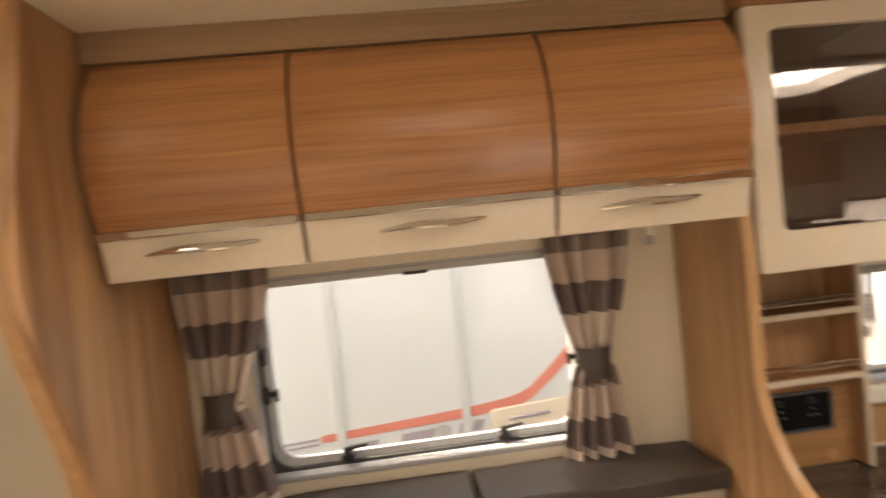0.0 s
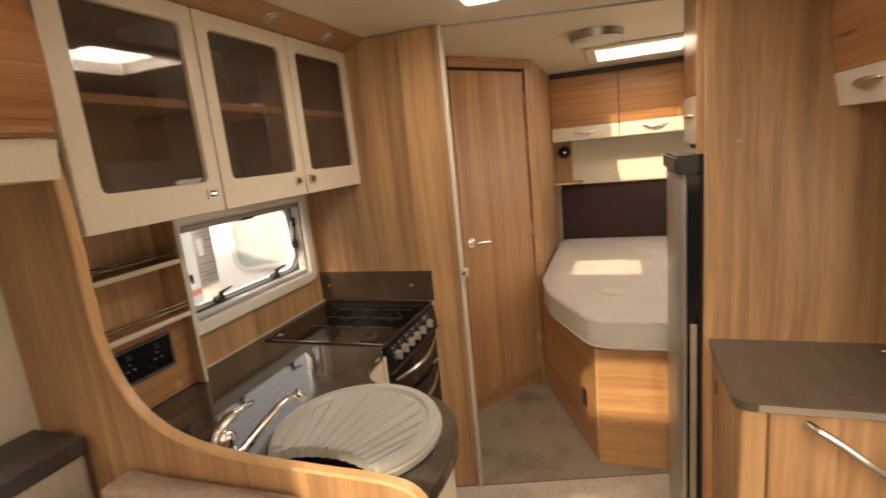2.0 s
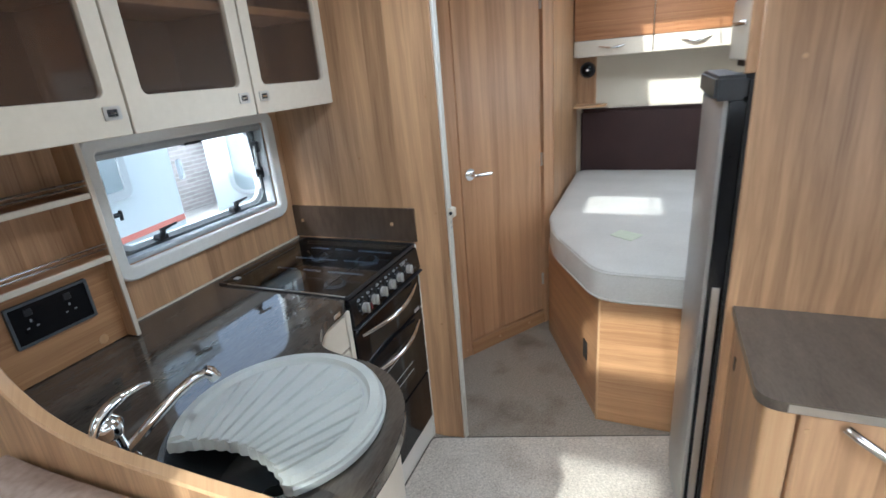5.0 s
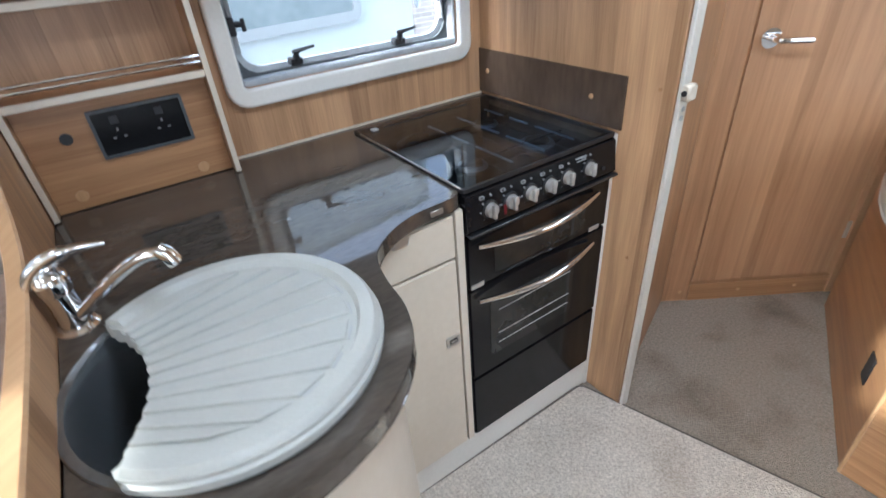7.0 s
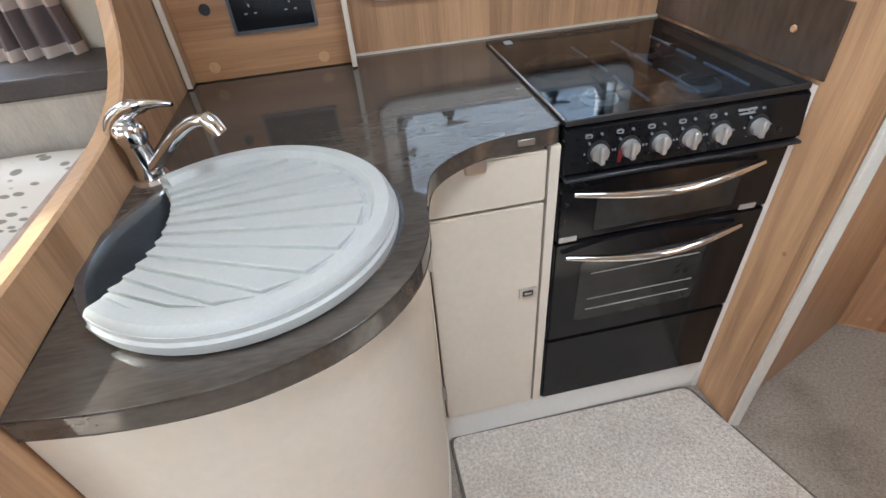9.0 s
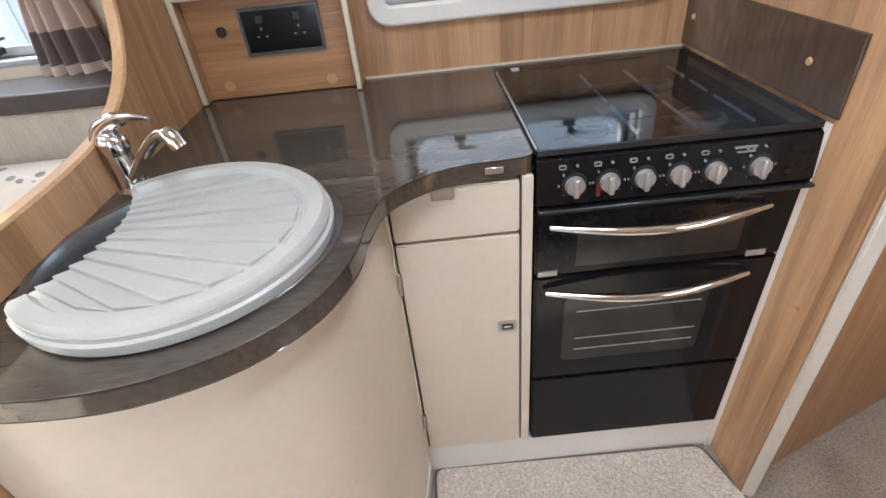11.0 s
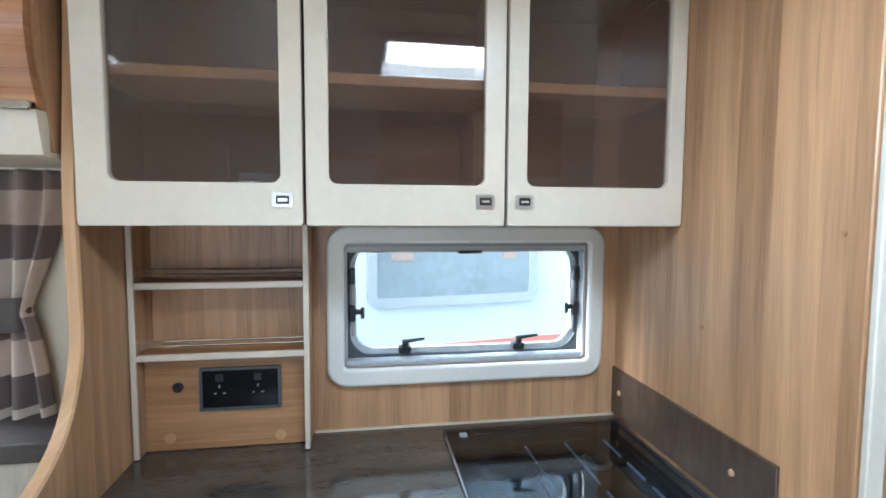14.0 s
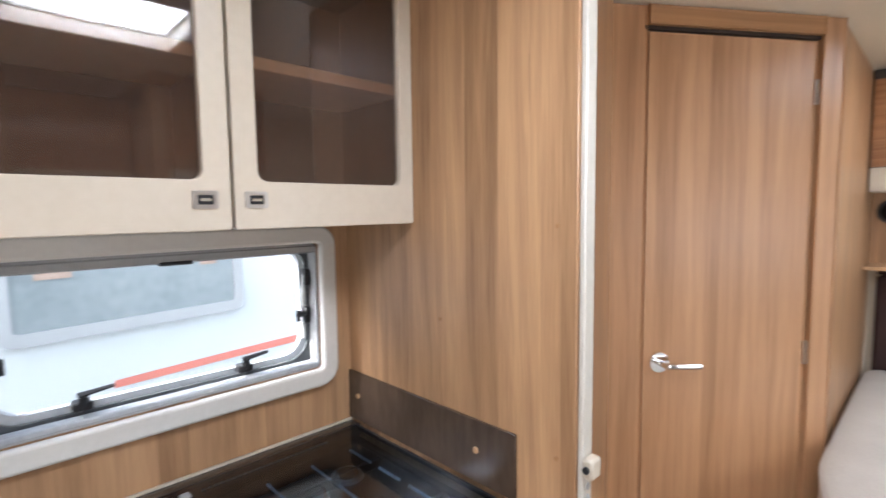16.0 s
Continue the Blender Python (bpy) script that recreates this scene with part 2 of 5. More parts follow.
M_CARPET = carpet("beige_carpet", (0.195, 0.16, 0.122), (0.45, 0.385, 0.305), 0.9)
M_MAT = carpet("pale_beige_mat_pile", (0.38, 0.33, 0.265), (0.81, 0.735, 0.63), 0.5)
M_BIND = surface("carpet_binding", (0.10, 0.085, 0.07), (0.16, 0.135, 0.11), 0.9, 20, 300, 0.3)
M_MATTRESS = surface("white_mattress_cloth", (0.49, 0.465, 0.425), (0.61, 0.585, 0.54), 0.85, 5, 160, 0.25)
M_HEADBOARD = surface("dark_brown_suede", (0.026, 0.010, 0.009), (0.046, 0.020, 0.017), 0.8, 5, 160, 0.2)
M_SEAT = surface("beige_ribbed_cloth", (0.36, 0.32, 0.26), (0.50, 0.45, 0.37), 0.9, 12, 160, 0.5, stretch=(2.0, 1, 0.4))
M_PIPING = surface("dark_brown_leatherette", (0.035, 0.028, 0.026), (0.07, 0.058, 0.053), 0.42, 12, 120, 0.25)
M_VELVET = surface("taupe_velvet", (0.26, 0.18, 0.14), (0.46, 0.35, 0.28), 0.9, 9, 70, 0.4)
M_SILVER = surface("fridge_silver", (0.33, 0.315, 0.295), (0.39, 0.375, 0.35), 0.35, 3, 60, 0.02, metal=0.5)
M_RUBBER = surface("grey_rubber_seal", (0.05, 0.055, 0.06), (0.09, 0.10, 0.105), 0.5, 8, 90, 0.03)
M_ACRYL = surface("milky_grey_acrylic_rim", (0.35, 0.38, 0.40), (0.55, 0.58, 0.60), 0.12, 4, 60, 0.0)
M_GAPSHADE = surface("gap_shade", (0.02, 0.012, 0.008), (0.04, 0.024, 0.016), 0.7, 20, 90, 0.0)
M_SMOKED = mesh_glass()
M_HOBGLASS = pane_glass("black_hob_glass", (0.50, 0.58, 0.66), 0.012, 1.75)
M_OVENGLASS = surface("dark_oven_glass", (0.018, 0.018, 0.016), (0.032, 0.031, 0.028), 0.06, 4, 50, 0.0, ior=1.45)
M_CLEAR = pane_glass("clear_acrylic", (0.95, 0.965, 0.97), 0.02, 1.2)
M_ROOFPANE = pane_glass("tinted_roof_acrylic", (0.62, 0.62, 0.60), 0.05, 1.2)
M_BODY = surface("white_vehicle_panel", (0.545, 0.58, 0.585), (0.605, 0.64, 0.645), 0.3, 2, 40, 0.01)
M_RED = plain("red_decal", (0.62, 0.20, 0.15), 0.35)
M_VGLASS = surface("grey_vehicle_window", (0.20, 0.235, 0.245), (0.30, 0.33, 0.335), 0.08, 3, 30, 0.0)
M_GROUND = surface("gravel_ground", (0.10, 0.095, 0.09), (0.22, 0.21, 0.20), 0.95, 3, 60, 0.6)
M_LABEL = surface("pale_green_printed_cloth", (0.50, 0.55, 0.40), (0.62, 0.64, 0.52), 0.8, 40, 200, 0.0)
M_GREYTXT = plain("grey_print", (0.24, 0.24, 0.24), 0.5)
M_SEAM = plain("pale_seam_strip", (0.50, 0.53, 0.53), 0.4)
M_DECAL = plain("mauve_grey_decal", (0.33, 0.29, 0.33), 0.4)
M_COVE = wood("taupe_cove_board", (0.22, 0.135, 0.075), (0.36, 0.235, 0.14), "x", strips=4, tone=0.2)
M_STRIP = surface("pale_grey_edge_plastic", (0.57, 0.54, 0.47), (0.64, 0.61, 0.54), 0.45, 5, 90, 0.02)
M_ROD = plain("bright_steel_rod", (0.85, 0.86, 0.88), 0.45, 0.5)
M_INSHADE = surface("shade_brown_cabinet_lining", (0.105, 0.064, 0.040), (0.15, 0.095, 0.062), 0.6, 4, 80, 0.03)
M_KNOB = surface("pale_silver_knob", (0.40, 0.385, 0.36), (0.48, 0.465, 0.44), 0.3, 8, 90, 0.0, metal=0.5)


def brick_wall():
    m, nt, p = mat("grey_yard_brick")
    tc, mp, b = (nt.nodes.new(k) for k in ("ShaderNodeTexCoord", "ShaderNodeMapping", "ShaderNodeTexBrick"))
    mp.inputs["Rotation"].default_value = (radians(90), 0, 0)
    b.inputs["Scale"].default_value, b.inputs["Brick Width"].default_value, b.inputs["Row Height"].default_value, b.inputs["Mortar Size"].default_value = 1.0, 0.225, 0.075, 0.006
    b.inputs["Color1"].default_value, b.inputs["Color2"].default_value, b.inputs["Mortar"].default_value = (0.19, 0.17, 0.165, 1), (0.27, 0.24, 0.235, 1), (0.36, 0.35, 0.34, 1)
    nt.links.new(tc.outputs["Object"], mp.inputs[0]), nt.links.new(mp.outputs[0], b.inputs["Vector"])
    nt.links.new(b.outputs["Color"], p.inputs["Base Color"])
    p.inputs["Roughness"].default_value = 0.9
    return m


M_BRICK = brick_wall()
M_WARN = plain("red_print", (0.14, 0.008, 0.014), 0.4)


def curtain_cloth():
    """Level stripes of beige and two greys-browns."""
    m, nt, p = mat("striped_curtain_cloth")
    L, N = nt.links.new, nt.nodes.new
    tc, sep = N("ShaderNodeTexCoord"), N("ShaderNodeSeparateXYZ")
    L(tc.outputs["Object"], sep.inputs[0])
    n = N("ShaderNodeTexNoise")
    n.inputs["Scale"].default_value = 6
    L(tc.outputs["Object"], n.inputs["Vector"])
    zz = N("ShaderNodeMath")
    zz.operation = "MULTIPLY_ADD"
    zz.inputs[1].default_value = 0.02
    L(n.outputs["Fac"], zz.inputs[0]), L(sep.outputs[2], zz.inputs[2])
    fr = N("ShaderNodeMath")
    fr.operation = "MULTIPLY"
    fr.inputs[1].default_value = 1 / 0.33
    L(zz.outputs[0], fr.inputs[0])
    f2 = N("ShaderNodeMath")
    f2.operation = "FRACT"
    L(fr.outputs[0], f2.inputs[0])
    r = N("ShaderNodeValToRGB")
    r.color_ramp.interpolation = "CONSTANT"
    cols = [(0.0, (0.56, 0.48, 0.41)), (0.25, (0.15, 0.115, 0.11)), (0.47, (0.52, 0.43, 0.37)), (0.70, (0.22, 0.175, 0.155)), (0.86, (0.54, 0.46, 0.39))]
    e = r.color_ramp.elements
    e[0].position, e[0].color = cols[0][0], (*cols[0][1], 1)
    e[1].position, e[1].color = cols[1][0], (*cols[1][1], 1)
    for pos, c in cols[2:]:
        k = e.new(pos)
        k.color = (*c, 1)
    L(f2.outputs[0], r.inputs[0])
    L(r.outputs[0], p.inputs["Base Color"])
    p.inputs["Roughness"].default_value = 0.8
    w = N("ShaderNodeTexNoise")
    w.inputs["Scale"].default_value = 400
    L(tc.outputs["Object"], w.inputs["Vector"])
    bump(nt, p, w.outputs["Fac"], 0.3)
    return m


def leaf_cloth():
    m, nt, p = mat("leaf_print_cloth")
    L, N = nt.links.new, nt.nodes.new
    tc = N("ShaderNodeTexCoord")
    v = N("ShaderNodeTexVoronoi")
    v.inputs["Scale"].default_value = 26
    mp = N("ShaderNodeMapping")
    mp.inputs["Scale"].default_value, mp.inputs["Rotation"].default_value = (1, 1, 2.5), (0.3, 0.7, 0.4)
    L(tc.outputs["Object"], mp.inputs[0]), L(mp.outputs[0], v.inputs["Vector"])
    r = ramp(nt, (0.27, 0.25, 0.20), (0.70, 0.66, 0.58), 0.24, 0.31)
    L(v.outputs["Distance"], r.inputs[0])
    L(r.outputs[0], p.inputs["Base Color"])
    p.inputs["Roughness"].default_value = 0.9
    return m


M_CURTAIN, M_LEAF = curtain_cloth(), leaf_cloth()


# ---- mesh helpers ----
def bm_new():
    return bmesh.new()


def box(bm, x0, x1, y0, y1, z0, z1, bevel=0.0, seg=1):
    r = bmesh.ops.create_cube(bm, size=1.0)
    for v in r["verts"]:
        v.co = Vector(((x0 + x1) / 2 + v.co.x * (x1 - x0), (y0 + y1) / 2 + v.co.y * (y1 - y0), (z0 + z1) / 2 + v.co.z * (z1 - z0)))
    if bevel:
        edges = list({e for v in r["verts"] for e in v.link_edges})
        bmesh.ops.bevel(bm, geom=edges, offset=bevel, segments=seg, affect="EDGES")
    return bm


def place2(axis, u, v, w):
    """A point from its two coordinates in a plane and its depth along the plane's axis."""
    return {"x": (w, u, v), "y": (u, w, v), "z": (u, v, w)}[axis]


def prism(bm, pts, axis, a0, a1):
    """A polygon, given in the plane square to axis, drawn out from a0 to a1."""
    lo = [bm.verts.new(place2(axis, u, v, a0)) for u, v in pts]
    hi = [bm.verts.new(place2(axis, u, v, a1)) for u, v in pts]
    n = len(pts)
    fs = [bm.faces.new(lo), bm.faces.new(hi[::-1])]
    fs += [bm.faces.new((lo[i], hi[i], hi[(i + 1) % n], lo[(i + 1) % n])) for i in range(n)]
    bmesh.ops.recalc_face_normals(bm, faces=fs)
    return bm


def ring(bm, outer, inner, axis, a0, a1):
    """A closed frame between two outlines with as many points, from a0 to a1."""
    n = len(outer)
    o0, o1 = ([bm.verts.new(place2(axis, u, v, a)) for u, v in outer] for a in (a0, a1))
    i0, i1 = ([bm.verts.new(place2(axis, u, v, a)) for u, v in inner] for a in (a0, a1))
    fs = []
    for k in range(n):
        j = (k + 1) % n
        for a, b in ((o0, o1), (o1, i1), (i1, i0), (i0, o0)):
            fs.append(bm.faces.new((a[k], a[j], b[j], b[k])))
    bmesh.ops.recalc_face_normals(bm, faces=fs)
    return bm


def rrect(u0, u1, v0, v1, r, seg=5):
    pts = []
    for cu, cv, a in ((u1 - r, v1 - r, 0), (u0 + r, v1 - r, 90), (u0 + r, v0 + r, 180), (u1 - r, v0 + r, 270)):
        for k in range(seg + 1):
            t = radians(a + 90 * k / seg)
            pts.append((cu + r * math.cos(t), cv + r * math.sin(t)))
    return pts


def tube(bm, pts, r, seg=8, flat=1.0):
    """A round bar along a line of points; r may be a list of radii."""
    pts = [Vector(p) for p in pts]
    rs = r if isinstance(r, (list, tuple)) else [r] * len(pts)
    rows, side = [], None
    for i, p in enumerate(pts):
        d = (pts[min(i + 1, len(pts) - 1)] - pts[max(i - 1, 0)]).normalized()
        if side is None:
            side = d.orthogonal().normalized()
        side = (side - d * side.dot(d)).normalized()
        up = d.cross(side)
        rows.append([bm.verts.new(p + rs[i] * (math.cos(2 * math.pi * k / seg) * side + flat * math.sin(2 * math.pi * k / seg) * up)) for k in range(seg)])
    fs = [bm.faces.new((a[k], a[(k + 1) % seg], b[(k + 1) % seg], b[k])) for a, b in zip(rows, rows[1:]) for k in range(seg)]
    fs += [bm.faces.new(rows[0][::-1]), bm.faces.new(rows[-1])]
    bmesh.ops.recalc_face_normals(bm, faces=fs)
    return bm


def disc(bm, c, r, depth, axis="z", seg=20, taper=1.0):
    """A round plug from c along axis."""
    cu = {"x": (1, 2), "y": (0, 2), "z": (0, 1)}[axis]
    n = "xyz".index(axis)

    def circle(rad, off):
        out = []
        for k in range(seg):
            p = list(c)
            p[cu[0]] += rad * math.cos(2 * math.pi * k / seg)
            p[cu[1]] += rad * math.sin(2 * math.pi * k / seg)
            p[n] += off
            out.append(bm.verts.new(p))
        return out

    a, b = circle(r, 0), circle(r * taper, depth)
    fs = [bm.faces.new(a), bm.faces.new(b[::-1])] + [bm.faces.new((a[k], b[k], b[(k + 1) % seg], a[(k + 1) % seg])) for k in range(seg)]
    bmesh.ops.recalc_face_normals(bm, faces=fs)
    return bm


def smooth_path(pts, n=6):
    """A soft curve through the points."""
    pts = [Vector(p) for p in pts]
    out = []
    for i in range(len(pts) - 1):
        p0, p1, p2, p3 = pts[max(i - 1, 0)], pts[i], pts[i + 1], pts[min(i + 2, len(pts) - 1)]
        for k in range(n):
            t = k / n
            out.append(0.5 * (2 * p1 + (p2 - p0) * t + (2 * p0 - 5 * p1 + 4 * p2 - p3) * t * t + (3 * p1 - p0 - 3 * p2 + p3) * t**3))
    return out + [pts[-1]]


def plan_prism(bm, outer, hole, z0, z1):
    """A level slab with an outline and a hole in it."""
    from mathutils.geometry import tessellate_polygon
    loops = [outer] + ([hole] if hole else [])
    flat = [p for loop in loops for p in loop]
    tris = tessellate_polygon([[Vector((x, y, 0)) for x, y in loop] for loop in loops])
    lo = [bm.verts.new((x, y, z0)) for x, y in flat]
    hi = [bm.verts.new((x, y, z1)) for x, y in flat]
    fs = []
    for t in tris:
        fs.append(bm.faces.new([lo[i] for i in t]))
        fs.append(bm.faces.new([hi[i] for i in t]))
    base = 0
    for loop in loops:
        n = len(loop)
        for k in range(n):
            a, b = base + k, base + (k + 1) % n
            fs.append(bm.faces.new((lo[a], lo[b], hi[b], hi[a])))
        base += n
    bmesh.ops.recalc_face_normals(bm, faces=fs)
    return bm


def link(name, bm, material, soft=38):
    me = bpy.data.meshes.new(name)
    bm.to_mesh(me)
    bm.free()
    me.materials.append(material)
    me.polygons.foreach_set("use_smooth", [True] * len(me.polygons))
    me.set_sharp_from_angle(angle=radians(soft))
    return new(name, me)


def thing(name, base, label, category, group="", kind=""):
    ob = new(name)
    ob.location = base
    ob.empty_display_size = 0.05
    return tagged(ob, label, category, group, kind)


def root_place(ob):
    while ob.parent:
        ob = ob.parent
    return Vector(ob.location)


def part(name, bm, material, parent, label=""):
    off = root_place(parent)
    for v in bm.verts:
        v.co -= off
    ob = link(name, bm, material)
    ob.parent = parent
    return tagged(ob, label)


def solid(name, bm, material, label, category, group="", kind=""):
    return tagged(link(name, bm, material), label, category, group, kind)


def panel_with_holes(bm, axis, a0, a1, u0, u1, v0, v1, holes):
    """A board square to axis, with rectangular holes (u0, u1, v0, v1)."""
    us = sorted({u0, u1, *(h[0] for h in holes), *(h[1] for h in holes)})
    vs = sorted({v0, v1, *(h[2] for h in holes), *(h[3] for h in holes)})
    for ua, ub in zip(us, us[1:]):
        for va, vb in zip(vs, vs[1:]):
            mu, mv = (ua + ub) / 2, (va + vb) / 2
            if not any(h[0] < mu < h[1] and h[2] < mv < h[3] for h in holes):
                lo, hi = place2(axis, ua, va, a0), place2(axis, ub, vb, a1)
                box(bm, *sorted((lo[0], hi[0])), *sorted((lo[1], hi[1])), *sorted((lo[2], hi[2])))
    bmesh.ops.remove_doubles(bm, verts=bm.verts, dist=1e-5)
    return bm


# ---- plan (metres) ----
N_WALL, S_WALL, FRONT, REAR, CEIL = 1.745, -0.45, -1.25, 4.5, 1.965
KWIN = (1.619, 2.251, 1.04, 1.352)
LWIN = (0.09, 0.90, 0.992, 1.485)
HATCH = (1.725, 2.155, 0.50, 0.91)
RHATCH = (3.42, 3.90, 0.06, 0.56)
LHATCH = (0.43, 0.84, 0.465, 0.895)
FHATCH = (-0.50, -0.045, 0.59, 1.20)
DIV_L, DIV_K = 1.142, 1.166
PART_K, PART_B = 2.338, 2.368

# ---- structure ----
bm = panel_with_holes(bm_new(), "y", N_WALL, N_WALL + 0.035, FRONT, DIV_L + 0.018, 0, CEIL, [LWIN])
solid("wall_north", bm, M_WALL, "cream fabric-faced wall board with a window opening", "wall", kind="structure")
bm = panel_with_holes(bm_new(), "y", N_WALL, N_WALL + 0.035, DIV_L + 0.018, REAR, 0, CEIL, [KWIN])
solid("wall_kitchen", bm, M_WOODV, "upright oak laminate wall board behind the worktop", "wall", kind="structure")
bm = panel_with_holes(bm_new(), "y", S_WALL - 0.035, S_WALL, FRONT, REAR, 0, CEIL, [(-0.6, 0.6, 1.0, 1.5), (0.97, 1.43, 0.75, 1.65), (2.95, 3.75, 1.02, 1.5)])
solid("wall_south", bm, M_WALL, "cream side wall board of the caravan", "wall", kind="structure")
bm = panel_with_holes(bm_new(), "x", FRONT - 0.035, FRONT, S_WALL, N_WALL, 0, CEIL, [(-0.3, 0.8, 1.0, 1.5)])
solid("wall_front", bm, M_WALL, "cream front wall board with an assumed wide window opening, unseen", "wall", kind="structure")
solid("wall_rear", box(bm_new(), REAR, REAR + 0.035, S_WALL, N_WALL, 0, CEIL), M_WALL, "cream rear wall board above the bed", "wall", kind="structure")
bm = panel_with_holes(bm_new(), "z", CEIL, CEIL + 0.03, FRONT, REAR, S_WALL, N_WALL, [HATCH, RHATCH, LHATCH, FHATCH])
solid("ceiling", bm, M_CEIL, "cream ceiling board with four roof window openings", "ceiling", kind="structure")
solid("wall_outer_skin", panel_with_holes(bm_new(), "y", N_WALL + 0.0365, N_WALL + 0.045, FRONT, REAR, -0.05, CEIL, [LWIN, KWIN]), M_BODY, "white outer skin of the caravan side", "wall", kind="structure")
solid("floor", box(bm_new(), FRONT, REAR, S_WALL, N_WALL, -0.05, 0.0), M_CARPET, "beige carpet over the caravan floor", "floor", kind="structure")
solid("ground", box(bm_new(), -60, 60, -60, 60, -0.75, -0.55), M_GROUND, "grey gravel ground of the sales yard", "ground", kind="structure")
solid("ceiling_trim", prism(bm_new(), [(2.372, 1.09), (2.60, 0.20), (2.613, 0.20), (2.385, 1.09)], "z", CEIL - 0.006, CEIL + 0.001), M_GREYPL, "thin grey joint strip across the ceiling", "trim", kind="structure")


def divider_edge(off=0.0):
    pts = [(1.53, CEIL), (1.525, 1.908), (1.505, 1.672), (1.487, 1.472), (1.487, 1.30), (1.484, 1.17), (1.44, 1.062), (1.37, 0.998), (1.28, 0.965), (1.163, 0.951), (1.0, 0.947), (0.86, 0.946), (0.80, 0.93), (0.768, 0.88)]
    return [(p[0], p[1]) for p in smooth_path([(a, b, 0) for a, b in pts], 4)]


edge = divider_edge()
body = thing("divider_panel", (1.148, 1.3, 0), "oak laminate divider with a swept curved edge", "panel", kind="")
prof = edge + [(0.768, 0.0), (N_WALL - 0.002, 0.0), (N_WALL - 0.002, CEIL - 0.002)]
prof[0] = (1.53, CEIL - 0.002)
part("board", prism(bm_new(), prof, "x", DIV_L, DIV_K - 0.001), M_WOODV, body)
bm = bm_new()
strip = [Vector((0, y, z)) for y, z in edge]
rows = []
for i, p in enumerate(strip):
    d = (strip[min(i + 1, len(strip) - 1)] - strip[max(i - 1, 0)]).normalized()
    nrm = Vector((0, d.z, -d.y))
    rows.append([bm.verts.new((x, p.y + nrm.y * k, p.z + nrm.z * k)) for x, k in ((DIV_L - 0.001, -0.001), (DIV_L + 0.002, 0.004), (DIV_K - 0.003, 0.004), (DIV_K, -0.001))])
fs = [bm.faces.new((a[k], a[k + 1], b[k + 1], b[k])) for a, b in zip(rows, rows[1:]) for k in range(3)]
bmesh.ops.recalc_face_normals(bm, faces=fs)
part("edge_band", bm, M_EDGE, body, "pale wood edging strip")

# partition beside the cooker with its white end strip
body = thing("partition_panel", (2.35, 1.4, 0), "tall oak laminate partition beside the cooker", "panel")
part("board", box(bm_new(), PART_K, PART_B, 1.078, N_WALL - 0.002, 0.0, CEIL - 0.003, 0.002), M_WOODV, body)
part("end_strip", box(bm_new(), PART_B - 0.026, PART_B + 0.003, 1.066, 1.077, 0.0, CEIL - 0.003, 0.002), M_STRIP, body, "pale plastic end strip")
bm = box(bm_new(), 2.336, 2.366, 1.046, 1.066, 0.985, 1.02, 0.004)
ob = part("catch", bm, M_CREAM, body, "small pale door catch")
for z in (0.964, 0.944):
    part("strip_screw", disc(bm_new(), (2.356, 1.066, z), 0.006, -0.002, "y", 12), M_GREYPL, body, "small grey screw head")
part("keeper", disc(bm_new(), (2.335, 1.056, 1.003), 0.006, -0.004, "x", 10), M_BLACKPL, ob)
for y, z in ((1.115, 1.40), (1.115, 1.00), (1.13, 0.55), (1.4, 1.2)):
    part("screw_cap", disc(bm_new(), (PART_K, y, z), 0.0045, -0.0015, "x", 12), M_WOODH, body)

# ---- washroom ----
D0, D1 = Vector((2.972, 1.258, 0)), Vector((3.424, 0.958, 0))
DD = (D1 - D0).normalized()
DN = Vector((DD.y, -DD.x, 0))
if DN.y > 0:
    DN = -DN


def slab(bm, a, b, z0, z1, front, back, origin=D0, along=DD, normal=DN, bevel=0.0):
    """A box along the slanting wall: from a to b along it, front and back measured along its normal."""
    r = bmesh.ops.create_cube(bm, size=1.0)
    for v in r["verts"]:
        p = origin + along * ((a + b) / 2 + v.co.x * (b - a)) + normal * ((front + back) / 2 + v.co.y * (front - back))
        v.co = Vector((p.x, p.y, (z0 + z1) / 2 + v.co.z * (z1 - z0)))
    if bevel:
        bmesh.ops.bevel(bm, geom=list({e for v in r["verts"] for e in v.link_edges}), offset=bevel, segments=1, affect="EDGES")
    bmesh.ops.recalc_face_normals(bm, faces=bm.faces)
    return bm


solid("wall_washroom", slab(bm_new(), 0.0, 0.56, 0, CEIL - 0.002, -0.012, -0.03, Vector((2.372, 1.092, 0)), Vector((0.505, 0.195, 0)).normalized(), Vector((0.36, -0.93, 0)).normalized()), M_WOODV, "oak laminate side wall of the washroom", "wall", kind="structure")
solid("wall_bedside", box(bm_new(), 3.495, REAR - 0.002, 0.905, 0.93, 0, CEIL - 0.002), M_WOODV, "oak laminate wall between bed and washroom", "wall", kind="structure")
body = thing("door_1", D0, "closed oak laminate washroom door with chrome lever", "door", kind="structure")
part("leaf", slab(bm_new(), 0.014, 0.550, 0.088, 1.897, 0.0, -0.025, bevel=0.003), M_DOOR, body)
part("gap_backing", slab(bm_new(), -0.02, 0.58, 0.0, CEIL - 0.004, -0.036, -0.05), M_GAPSHADE, body)
part("jamb", slab(bm_new(), -0.155, 0.006, 0.0, CEIL - 0.003, 0.004, -0.035, bevel=0.003), M_DOOR, body)
part("jamb", slab(bm_new(), 0.558, 0.632, 0.0, CEIL - 0.003, 0.012, -0.035, bevel=0.003), M_DOOR, body)
part("head", slab(bm_new(), 0.006, 0.558, 1.912, CEIL - 0.003, 0.016, -0.03, bevel=0.003), M_WOODH, body)
